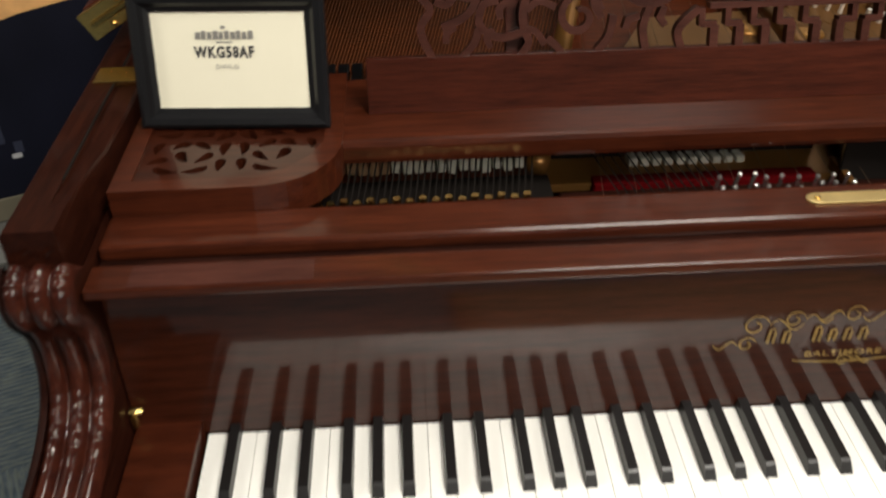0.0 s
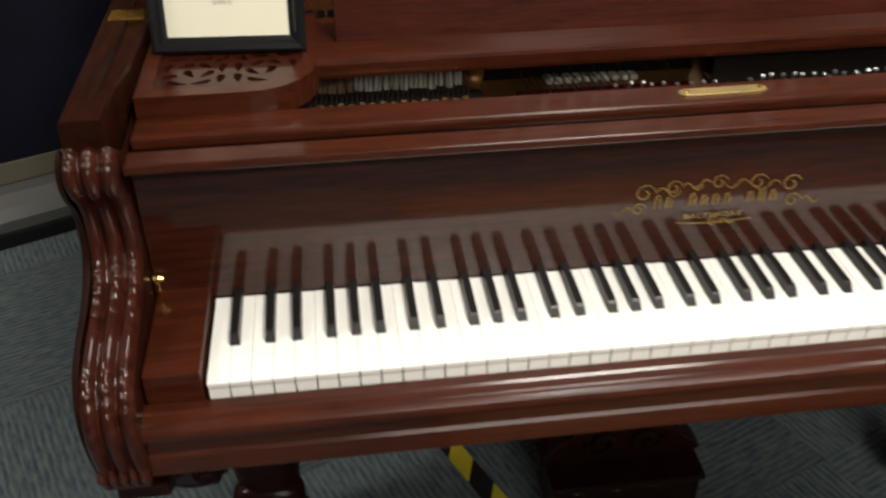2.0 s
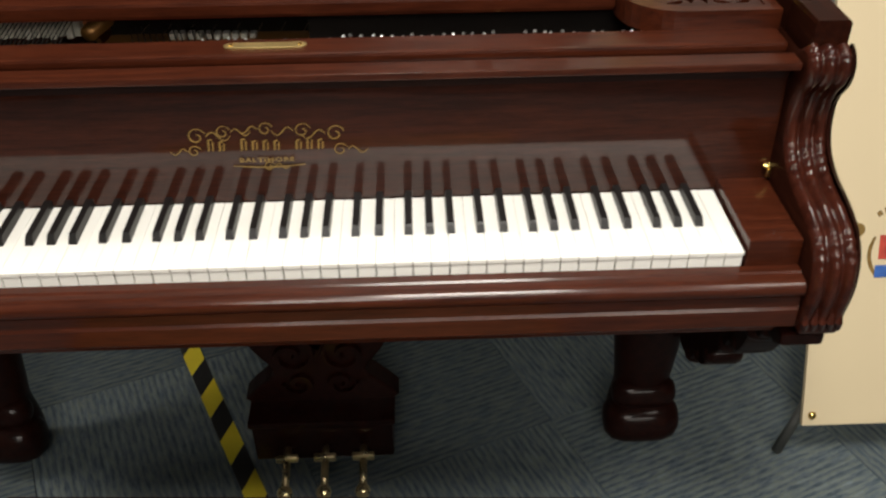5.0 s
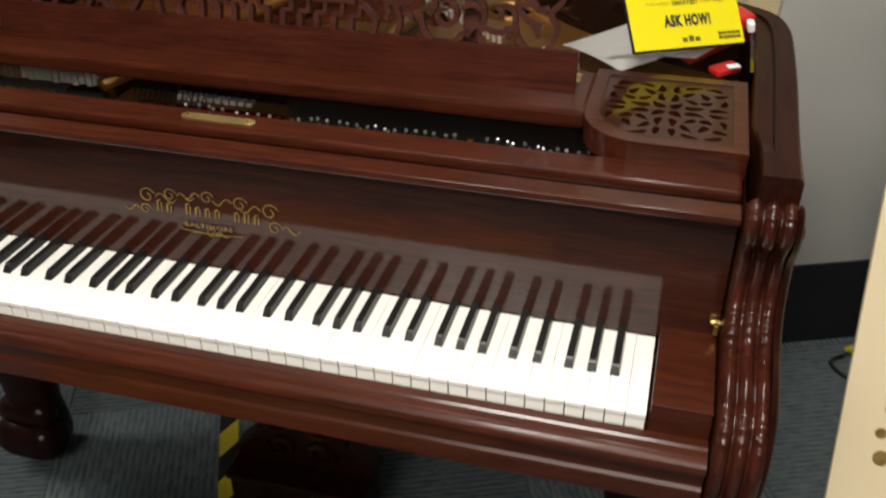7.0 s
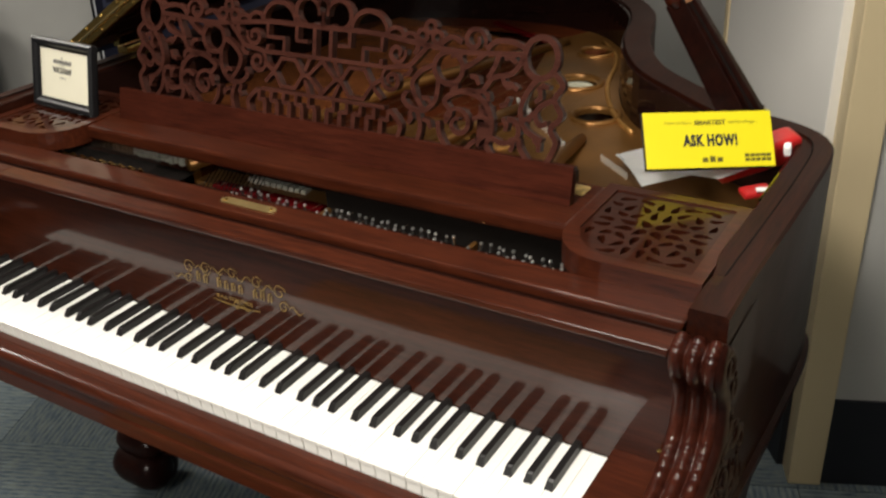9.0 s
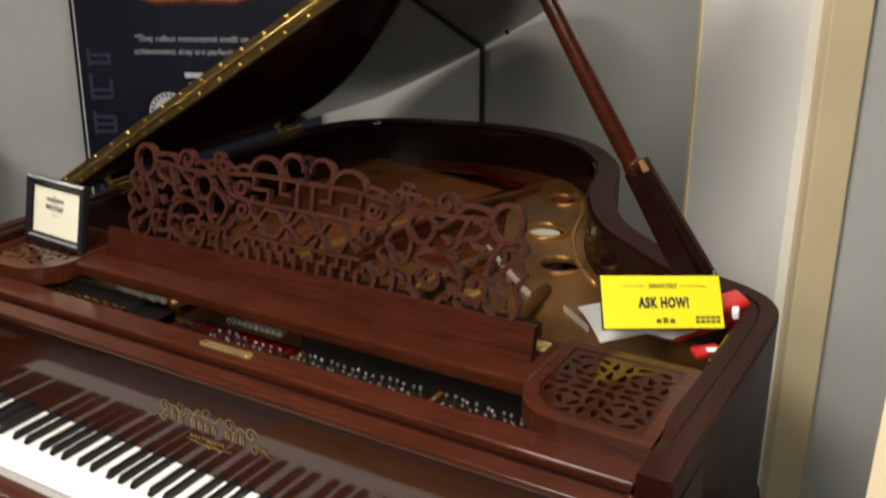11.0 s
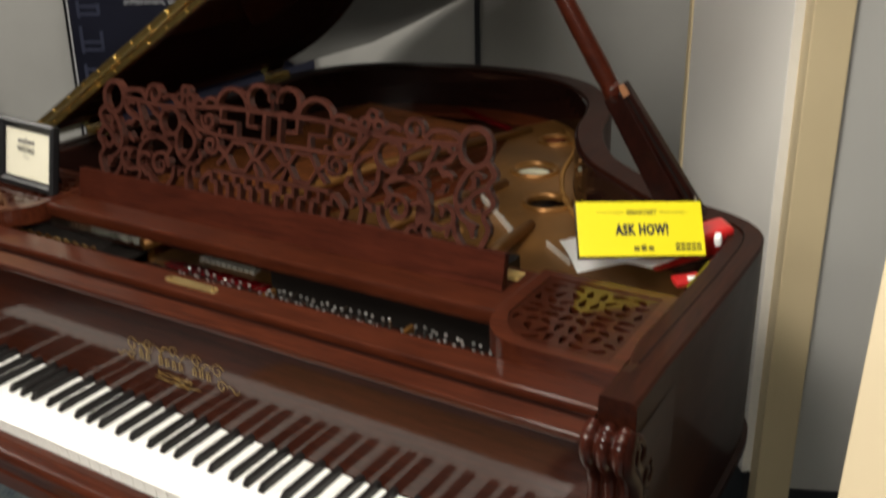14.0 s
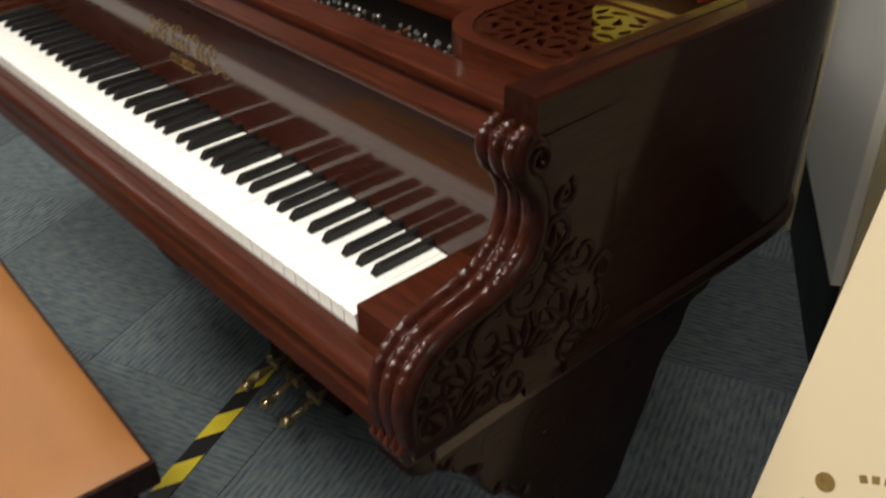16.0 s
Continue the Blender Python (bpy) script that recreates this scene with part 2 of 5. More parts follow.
# ---- mesh helpers ----
def mesh_of(name, bm, material, smooth=False):
    bmesh.ops.recalc_face_normals(bm, faces=bm.faces)
    me = bpy.data.meshes.new(name)
    bm.to_mesh(me)
    bm.free()
    me.materials.append(material)
    if smooth:
        for p in me.polygons:
            p.use_smooth = True
    return me


def part(name, bm, material, parent=None, label="", smooth=False):
    ob = new(name, mesh_of(name, bm, material, smooth))
    if parent:
        ob.parent = parent
    if label:
        ob["label"] = label
    return ob


def placed(name, me, parent, m, label=""):
    ob = new(name, me)
    ob.parent = parent
    ob.matrix_basis = m
    if label:
        ob["label"] = label
    return ob


def thing(name, label, category, group="", m=None):
    ob = new(name)
    ob.empty_display_size = 0.05
    if m is not None:
        ob.matrix_world = m
    return tagged(ob, label, category, group)


def box(x0, x1, y0, y1, z0, z1, bev=0.0, bm=None, seg=2):
    b = bmesh.new()
    bmesh.ops.create_cube(b, size=1)
    for v in b.verts:
        v.co = Vector((x0 + (v.co.x + 0.5) * (x1 - x0), y0 + (v.co.y + 0.5) * (y1 - y0), z0 + (v.co.z + 0.5) * (z1 - z0)))
    if bev:
        bmesh.ops.bevel(b, geom=b.edges[:], offset=bev, segments=seg, affect="EDGES", profile=0.6)
    return joined(bm, b)


def joined(bm, b):
    if bm is None:
        return b
    me = bpy.data.meshes.new("tmp")
    b.to_mesh(me)
    b.free()
    bm.from_mesh(me)
    bpy.data.meshes.remove(me)
    return bm


def prism(poly, lo, hi, axis="z", bev=0.0, bm=None):
    """A polygon pushed from lo to hi along an axis; poly holds the other two coordinates in order."""
    def at(a, b, c):
        return Vector((a, b, c)) if axis == "z" else Vector((a, c, b)) if axis == "y" else Vector((c, a, b))
    b = bmesh.new()
    low = [b.verts.new(at(p[0], p[1], lo)) for p in poly]
    top = [b.verts.new(at(p[0], p[1], hi)) for p in poly]
    b.faces.new(low[::-1])
    b.faces.new(top)
    n = len(poly)
    for i in range(n):
        b.faces.new((low[i], low[(i + 1) % n], top[(i + 1) % n], top[i]))
    if bev:
        bmesh.ops.recalc_face_normals(b, faces=b.faces)
        es = [e for e in b.edges if all(v in set(low) for v in e.verts) or all(v in set(top) for v in e.verts)]
        bmesh.ops.bevel(b, geom=es, offset=bev, segments=2, affect="EDGES", profile=0.6)
    return joined(bm, b)


def lathe(profile, cx=0.0, cy=0.0, n=20, bm=None):
    b = bmesh.new()
    rings = []
    for r_, z in profile:
        rings.append([b.verts.new((cx + r_ * math.cos(2 * math.pi * k / n), cy + r_ * math.sin(2 * math.pi * k / n), z)) for k in range(n)])
    for a, c in zip(rings, rings[1:]):
        for k in range(n):
            b.faces.new((a[k], a[(k + 1) % n], c[(k + 1) % n], c[k]))
    b.faces.new(rings[0][::-1])
    b.faces.new(rings[-1])
    return joined(bm, b)


def tube(pts, r_, n=8, bm=None, closed=False):
    b = bmesh.new()
    rings = []
    pts = [Vector(p) for p in pts]
    for i, p in enumerate(pts):
        d = (pts[min(i + 1, len(pts) - 1)] - pts[max(i - 1, 0)]).normalized()
        a = d.cross(Vector((0, 0, 1)))
        if a.length < 1e-3:
            a = d.cross(Vector((1, 0, 0)))
        a.normalize()
        c = d.cross(a)
        rr = r_[i] if isinstance(r_, (list, tuple)) else r_
        rings.append([b.verts.new(p + rr * (a * math.cos(2 * math.pi * k / n) + c * math.sin(2 * math.pi * k / n))) for k in range(n)])
    for a, c in zip(rings, rings[1:]):
        for k in range(n):
            b.faces.new((a[k], a[(k + 1) % n], c[(k + 1) % n], c[k]))
    b.faces.new(rings[0][::-1])
    b.faces.new(rings[-1])
    return joined(bm, b)


def smooth_path(pts, per=6, closed=False):
    """Catmull-Rom through the points."""
    out = []
    n = len(pts)
    last = n if closed else n - 1
    for i in range(last):
        if closed:
            a, b, c, d = (Vector(pts[(i + k) % n]) for k in (-1, 0, 1, 2))
        else:
            a, b, c, d = Vector(pts[max(i - 1, 0)]), Vector(pts[i]), Vector(pts[i + 1]), Vector(pts[min(i + 2, n - 1)])
        for k in range(per):
            t = k / per
            out.append(0.5 * ((2 * b) + (c - a) * t + (2 * a - 5 * b + 4 * c - d) * t * t + (3 * b - a - 3 * c + d) * t ** 3))
    if not closed:
        out.append(Vector(pts[-1]))
    return out


def ribbon(pts, width, depth, bm, m=None, taper=True):
    """A flat carved strip along points of a plane (x, z), depth along y, put in place by m."""
    pts = [Vector((p[0], p[1])) for p in pts]
    rows = []
    n = len(pts)
    for i, p in enumerate(pts):
        d = pts[min(i + 1, n - 1)] - pts[max(i - 1, 0)]
        d = d.normalized() if d.length > 1e-9 else Vector((1, 0))
        a = Vector((-d.y, d.x))
        w = width / 2
        if taper:
            w *= 0.55 + 0.45 * math.sin(math.pi * min(1, max(0, (i + 0.5) / n)))
        l, q = p - a * w, p + a * w
        quad = [(l.x, 0, l.y), (q.x, 0, q.y), (q.x - a.x * w * 0.25, depth, q.y - a.y * w * 0.25), (l.x + a.x * w * 0.25, depth, l.y + a.y * w * 0.25)]
        rows.append([bm.verts.new((m @ Vector(c)) if m else c) for c in quad])
    for r0, r1 in zip(rows, rows[1:]):
        for k in range(4):
            bm.faces.new((r0[k], r0[(k + 1) % 4], r1[(k + 1) % 4], r1[k]))
    bm.faces.new(rows[0][::-1])
    bm.faces.new(rows[-1])


def spiral(cx, cz, r0, r1, a0, turns, n=18):
    return [(cx + (r0 + (r1 - r0) * i / n) * math.cos(a0 + turns * 2 * math.pi * i / n), cz + (r0 + (r1 - r0) * i / n) * math.sin(a0 + turns * 2 * math.pi * i / n)) for i in range(n + 1)]


def writing(name, body, width, height, material, parent, m, label="", bold=0.0, space=1.0):
    """Lettering from the built-in font as a thin mesh, fitted to width x height in its local x, z plane, centred."""
    cu = bpy.data.curves.new(name, "FONT")
    cu.body, cu.size, cu.extrude, cu.resolution_u, cu.offset, cu.space_character = body, 1.0, 0.0, 3, bold, space
    tmp = new("tmp_text", cu)
    bpy.context.view_layer.update()
    me = bpy.data.meshes.new_from_object(tmp.evaluated_get(bpy.context.evaluated_depsgraph_get()))
    bpy.data.objects.remove(tmp)
    xs, ys = [v.co.x for v in me.vertices], [v.co.y for v in me.vertices]
    w, h = max(xs) - min(xs), max(ys) - min(ys)
    for v in me.vertices:
        v.co = Vector(((v.co.x - min(xs)) / w * width - width / 2, 0, (v.co.y - min(ys)) / h * height - height / 2))
    me.materials.clear()
    me.materials.append(material)
    return placed(name, me, parent, m, label)


def flat_bar(x0, x1, z0, z1, y=0.0, bm=None, t=0.0006):
    return box(x0, x1, y - t, y, z0, z1, 0, bm)


# ---- the room: its walls stand turned against the piano ----
TURN = 23.0
ROOM = pose(1.315, 1.082, 0, 0, 0, TURN)


def structure(name, bm, material, m=ROOM, label="", smooth=False):
    ob = part(name, bm, material, None, label, smooth)
    ob.matrix_world = m
    return tagged(ob, kind="structure")


structure("floor", box(-6, 4.5, -5.5, 1.5, -0.1, -0.006), BASE_BLACK, label="dark floor under blue-grey striped carpet tiles")
FLOOR = bpy.data.objects["floor"]
structure("ceiling", box(-6, 4.5, -5.5, 1.5, 2.7, 2.8), CEIL, label="plain unseen ceiling, greyed to cut bounced light")
structure("wall_back", box(-5.9, 0.112, 1.318, 1.438, 0, 2.7), WALL_GREY, label="grey fabric-covered back wall with a black panel joint")
structure("wall_side", box(0.012, 0.112, 0.122, 1.316, 0, 2.7), WALL_LIGHT)
structure("wall_right", box(0.073, 1.1, 0.010, 0.12, 0, 2.7, 0), WALL_LIGHT_DIM, label="light grey painted wall beside the alcove")
# Unseen dark stretch, added so the polished case side reflects something dark.
structure("wall_right_unseen", box(1.102, 4.4, 0.010, 0.12, 0, 2.7, 0), WALL_UNSEEN)
structure("wall_left", box(-6, -5.9, -5.4, 1.475, 0, 2.7), WALL_UNSEEN)
structure("wall_east", box(4.4, 4.5, -5.4, 0.12, 0, 2.7), WALL_UNSEEN)
structure("wall_front", box(-6, 4.5, -5.5, -5.4, 0, 2.7), WALL_UNSEEN)
structure("trim", box(0.0, 0.072, -0.006, 0.10, 0, 2.7, 0.003), CREAM, label="cream painted corner post of the wall")
PANEL = pose(1.274, 1.127, 0, 0, 0, TURN + 11.8)
structure("wall_panel", box(0.0, 0.030, 0.0, 0.580, 0.235, 2.7, 0.002), WALL_LIGHT, PANEL, "light grey painted partition panel beside the alcove")
structure("trim_corner", box(-0.004, 0.030, 0.5805, 0.602, 0.0, 2.7, 0.003), CREAM, PANEL, "narrow cream trim strip on the panel's edge")
structure("joint_strip", box(-0.760, -0.742, 1.312, 1.3175, 0, 2.7, 0.001), BASE_BLACK, label="black joint strip between wall panels")
structure("baseboard_right", box(0.0735, 4.4, 0.003, 0.0097, 0, 0.235, 0.002), BASE_BLACK, label="black rubber baseboard")
structure("baseboard_side", box(0.006, 0.030, 0.0, 0.580, 0, 0.2345, 0.002), BASE_BLACK, PANEL, label="black rubber baseboard")
structure("baseboard_back", box(-5.9, -0.013, 1.310, 1.3177, 0, 0.235, 0.002), BASE_BLACK, label="black rubber baseboard")


# ---- the grand piano ----
piano = thing("grand_piano", "antique-style mahogany grand piano with carved arms, fretwork desk and raised lid", "piano")

WK = 1.225 / 52
KEY_Z = 0.735


def white_key_mesh():
    w = WK - 0.0005
    prof = [(0.0, 0.7345), (0.0012, KEY_Z), (0.149, KEY_Z), (0.149, 0.715), (0.002, 0.708), (0.002, 0.729), (0.0, 0.7295)]
    b = bmesh.new()
    def side(y, z):
        return 0.00005 if z >= KEY_Z - 0.0008 else 0.0006
    a = [b.verts.new((side(y, z), y, z)) for y, z in prof]
    c = [b.verts.new((w - side(y, z), y, z)) for y, z in prof]
    b.faces.new(a[::-1])
    b.faces.new(c)
    for i in range(len(prof)):
        b.faces.new((a[i], a[(i + 1) % len(prof)], c[(i + 1) % len(prof)], c[i]))
    return mesh_of("white_key", b, IVORY)


def black_key_mesh():
    b = bmesh.new()
    rows = []
    for y, hw, z in ((0.0, 0.0058, 0.0), (0.0065, 0.0047, 0.0095), (0.0095, 0.0045, 0.0115), (0.102, 0.0045, 0.0115), (0.102, 0.0058, 0.0)):
        rows.append([b.verts.new((-hw, y, z)), b.verts.new((hw, y, z))])
    lowl, lowr = b.verts.new((-0.0058, 0.0, -0.004)), b.verts.new((0.0058, 0.0, -0.004))
    endl, endr = b.verts.new((-0.0058, 0.102, -0.004)), b.verts.new((0.0058, 0.102, -0.004))
    for r0, r1 in zip(rows, rows[1:]):
        b.faces.new((r0[0], r0[1], r1[1], r1[0]))
    b.faces.new((lowl, lowr, rows[0][1], rows[0][0]))
    b.faces.new((lowl, rows[0][0], rows[1][0], rows[2][0], rows[3][0], rows[4][0], endl))
    b.faces.new((lowr, endr, rows[4][1], rows[3][1], rows[2][1], rows[1][1], rows[0][1]))
    b.faces.new((lowl, endl, endr, lowr))
    return mesh_of("black_key", b, EBONY)


def black_offsets():
    out = [WK + 0.004]
    for octave in range(7):
        base = (2 + 7 * octave) * WK
        out += [base + WK - 0.0035, base + 2 * WK + 0.0035, base + 4 * WK - 0.0045, base + 5 * WK, base + 6 * WK + 0.0045]
    return out


WKM, BKM = white_key_mesh(), black_key_mesh()
for i in range(52):
    placed("white_key", WKM, piano, pose(i * WK + 0.0005, 0, random.uniform(-0.0003, 0.0003)))
for x in black_offsets():
    placed("black_key", BKM, piano, pose(x, 0.0592, KEY_Z))

# key bed, key slip, blocks, fallboard
part("key_bed", box(-0.12, 1.35, 0.0, 0.55, 0.6, 0.70, 0.004), MAHOG, piano)
slip = [(-0.001, 0.633), (-0.001, 0.7135), (-0.014, 0.7135), (-0.017, 0.7115)]
slip += [(-0.0275 - 0.0125 * math.sin(a), 0.6985 + 0.0125 * math.cos(a)) for a in [math.pi * k / 12 for k in range(13)]]
slip += [(-0.031, 0.684), (-0.031, 0.668), (-0.034, 0.664), (-0.034, 0.638), (-0.030, 0.633)]
part("key_slip", prism(slip, -0.069, 1.298, "x"), MAHOG, piano, "moulded mahogany rail below the keys")
for x0, x1 in ((-0.0655, -0.004), (1.229, 1.2985)):
    b = box(x0, x1, 0.0, 0.155, 0.70, 0.752, 0.002)
    part("key_block", b, MAHOG, piano, "plain mahogany block at the end of the keyboard")
fall = smooth_path([(0.1505, 0.737), (0.1507, 0.780), (0.1511, 0.825), (0.1522, 0.862), (0.1538, 0.897), (0.157, 0.925)], 5)
fall = [(p.x, p.y) for p in fall]
part("fallboard", prism(fall + [(0.225, 0.925), (0.18, 0.737)], -0.066, 1.298, "x"), MAHOG_GLOSS, piano, "polished mahogany fallboard with gilt lettering", smooth=False)
part("lower_rail", box(-0.0655, 1.298, 0.118, 0.153, 0.929, 0.939, 0.0022), MAHOG, piano)
part("rail_groove", box(-0.0655, 1.298, 0.150, 0.2255, 0.905, 0.9275), DARK_WOOD, piano)
part("upper_rail", box(-0.0655, 1.298, 0.173, 0.226, 0.928, 0.943, 0.0045), MAHOG, piano)
part("tape_mark", box(-0.03, 0.123, 0.120, 0.150, 0.9392, 0.9396), MAHOG_DULL, piano, "paler worn patch on the rail")
cap = [(0.585 + 0.011 * math.cos(a) - 0.011, 0.200 + 0.0085 * math.sin(a)) for a in [math.pi / 2 + k * math.pi / 8 for k in range(9)]]
cap += [(0.660 + 0.011 * math.cos(a), 0.200 + 0.0085 * math.sin(a)) for a in [-math.pi / 2 + k * math.pi / 8 for k in range(9)]]
part("name_plate", prism(cap, 0.9431, 0.9455, "z", 0.0006), BRASS_PLATE, piano, "small engraved brass plate")
for x in (0.573, 0.662):
    part("plate_screw", lathe([(0.003, 0.9453), (0.0028, 0.9466), (0.0012, 0.947)], x, 0.200, 10), BRASS, piano)


# gilt ornament on the fallboard, in the fallboard's own plane
FALL = pose(0.611, 0.1510, 0.822, -0.8, 0, 0) @ Matrix.Diagonal((1.08, 1, 1.1, 1))
b = bmesh.new()
Mf = FALL @ Matrix.Translation((0, -0.0022, 0))


def flourish(cx, cz, s, flip=1):
    for sc in (spiral(cx, cz, 0.012 * s, 0.003 * s, 0.3, 1.2), [(cx + flip * (0.012 + 0.03 * k / 8) * s, cz + (0.006 * math.sin(k * 0.8)) * s) for k in range(9)]):
        ribbon(sc, 0.0016, 0.0006, b, Mf)


for cx, cz, s, f in ((-0.085, 0.016, 1.0, 1), (-0.052, 0.021, 0.8, 1), (0.0, 0.024, 0.8, -1), (0.045, 0.021, 0.9, -1), (0.085, 0.016, 1.0, -1), (-0.09, -0.004, 0.7, -1), (0.09, -0.006, 0.8, 1), (0.0, -0.027, 0.6, 1)):
    flourish(cx, cz, s, f)
for k in range(11):
    u = -0.072 + 0.0135 * k
    if k in (2, 7):
        continue
    h = 0.011 if k in (0, 3, 9) else 0.008
    ribbon([(u, -0.004), (u + 0.001, h), (u + 0.005, h + 0.001)], 0.0026, 0.0006, b, Mf, False)
    ribbon([(u + 0.005, -0.004), (u + 0.006, h - 0.002)], 0.0020, 0.0006, b, Mf, False)
ribbon([(-0.045 + 0.01 * k, -0.025 - 0.003 * math.sin(k * math.pi / 9)) for k in range(10)], 0.002, 0.0006, b, Mf)
part("gilt_ornament", b, GOLD_LEAF, piano, "worn gilt scrolled name ornament")
writing("gilt_town", "BALTIMORE", 0.068, 0.0062, GOLD_LEAF, piano, FALL @ Matrix.Translation((-0.002, -0.0030, -0.017)), "small gilt capitals", bold=0.02, space=1.15)


# rim: a wall that follows the outline from the left arm round the tail to the right arm
RIM = [(-0.124, 0.135), (-0.125, 0.4), (-0.125, 0.8), (-0.123, 1.15), (-0.105, 1.35), (-0.03, 1.49), (0.10, 1.575), (0.32, 1.630), (0.53, 1.622), (0.69, 1.55), (0.805, 1.42), (0.860, 1.30), (0.905, 1.14), (0.990, 0.98), (1.10, 0.875), (1.20, 0.795), (1.288, 0.757), (1.34, 0.715), (1.362, 0.655), (1.365, 0.55), (1.362, 0.4), (1.357, 0.25), (1.356, 0.135)]
rim_o = [Vector((p.x, p.y, 0)) for p in smooth_path([(x, y) for x, y in RIM], 5)]


def inset(path, d):
    out = []
    for i, p in enumerate(path):
        t = (path[min(i + 1, len(path) - 1)] - path[max(i - 1, 0)]).normalized()
        out.append(p + Vector((t.y, -t.x, 0)) * d)
    return out


rim_m = inset(rim_o, 0.030)
rim_i = [a.lerp(c, min(1.0, max(0.0, (a.y - 0.225) / 0.06))) for a, c in zip(inset(rim_o, 0.045), inset(rim_o, 0.056))]
b = bmesh.new()
rows = []
for i, (o, m_, n_) in enumerate(zip(rim_o, rim_m, rim_i)):
    step = 0.0032 if 0.21 < o.y < 0.74 else 0.0
    cs = [(o, 0.618), (o, 0.984), (o.lerp(m_, 0.12), 0.988), (m_, 0.988), (m_.lerp(n_, 0.06), 0.988 - step), (n_.lerp(m_, 0.08), 0.988 - step), (n_, 0.982), (n_, 0.618)]
    rows.append([b.verts.new((p.x, p.y, z)) for p, z in cs])
for r0, r1 in zip(rows, rows[1:]):
    for k in range(8):
        b.faces.new((r0[k], r0[(k + 1) % 8], r1[(k + 1) % 8], r1[k]))
b.faces.new(rows[0])
b.faces.new(rows[-1][::-1])
part("case_rim", b, MAHOG_Y_SHADE, piano, "curved mahogany case rim")
for line in ([p for p in rim_m if 0.2 < p.y < 0.72 and p.x < 0], [p for p in rim_m if 0.2 < p.y < 0.70 and p.x > 1.2]):
    part("cheek_groove", tube([(p.x, p.y, 0.9878) for p in line], 0.0013, 6), DARK, piano, "fine dark groove along the cheek")
b = bmesh.new()
mold = inset(rim_o, -0.008)
rows = []
for o, m_ in zip(rim_o, mold):
    if o.y < 0.18:
        continue
    rows.append([b.verts.new((p.x, p.y, z)) for p, z in ((o, 0.618), (o, 0.646), (m_, 0.642), (m_, 0.628), (o.lerp(m_, 0.4), 0.618))])
for r0, r1 in zip(rows, rows[1:]):
    for k in range(5):
        b.faces.new((r0[k], r0[(k + 1) % 5], r1[(k + 1) % 5], r1[k]))
b.faces.new(rows[0])
b.faces.new(rows[-1][::-1])
part("case_moulding", b, MAHOG_Y_SHADE, piano, "moulding along the lower edge of the case")

# sound board, bottom, iron plate
b = bmesh.new()
rows = []
for o, n_ in zip(inset(rim_o, 0.0568), inset(rim_o, 0.061)):
    if o.y > 0.46:
        rows.append([b.verts.new((p.x, p.y, z)) for p, z in ((o, 0.70), (o, 0.981), (n_, 0.979), (n_, 0.70))])
for r0, r1 in zip(rows, rows[1:]):
    for k in range(4):
        b.faces.new((r0[k], r0[(k + 1) % 4], r1[(k + 1) % 4], r1[k]))
part("rim_lining", b, LID_WOOD, piano, "dark polished inside of the rim")
inner = inset(rim_o, 0.057)
floor_poly = [(p.x, p.y) for p in inner if p.y > 0.24]
part("soundboard", prism(floor_poly, 0.826, 0.836, "z"), SOUNDBOARD, piano, "orange-brown spruce soundboard")
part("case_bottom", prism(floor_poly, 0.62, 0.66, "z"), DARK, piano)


def ring(cx, cy, r0, r1, z0, z1, bm=None, n=24, squash=1.0):
    b = bmesh.new()
    rs = []
    for rr, z in ((r1, z0), (r1 * 0.99, z1), ((r0 + r1) / 2, z1 + 0.004), (r0 * 1.01, z1), (r0, z0)):
        rs.append([b.verts.new((cx + rr * math.cos(2 * math.pi * k / n), cy + squash * rr * math.sin(2 * math.pi * k / n), z)) for k in range(n)])
    for a, c in zip(rs, rs[1:]):
        for k in range(n):
            b.faces.new((a[k], a[(k + 1) % n], c[(k + 1) % n], c[k]))
    return joined(bm, b)


HOLES = [(0.697, 1.352, 0.036), (0.753, 1.118, 0.046), (0.871, 0.934, 0.042)]


def plate_with_holes(poly, holes, z0, z1):
    """A plate whose round holes go right through."""
    b = bmesh.new()
    edges = []
    loops = [poly] + [[(x + r_ * math.cos(2 * math.pi * k / 24), y + r_ * math.sin(2 * math.pi * k / 24)) for k in range(24)] for x, y, r_ in holes]
    for lp in loops:
        vs = [b.verts.new((x, y, z1)) for x, y in lp]
        edges += [b.edges.new((vs[i], vs[(i + 1) % len(vs)])) for i in range(len(vs))]
    bmesh.ops.triangle_fill(b, use_beauty=True, use_dissolve=False, edges=edges)
    r = bmesh.ops.extrude_face_region(b, geom=b.faces[:])
    for e in r["geom"]:
        if isinstance(e, bmesh.types.BMVert):
            e.co.z = z0
    return b


side = [(p.x, p.y) for p in inset(rim_o, 0.062)]
edge_run = [q for q in side if q[0] > 0.60 and 0.55 < q[1]]
plate_poly = edge_run + [(1.295, 0.50), (0.98, 0.50), (0.80, 0.78), (0.62, 1.18), (0.55, 1.42)]
part("iron_plate", plate_with_holes(plate_poly, HOLES, 0.872, 0.880), GOLD_PLATE, piano, "bronze-painted cast iron plate with round holes")
for x, y, r_ in HOLES:
    part("hole_rim", ring(x, y, r_, r_ + 0.012, 0.878, 0.884), GOLD_PLATE, piano, "raised bronze rim round a plate hole", True)
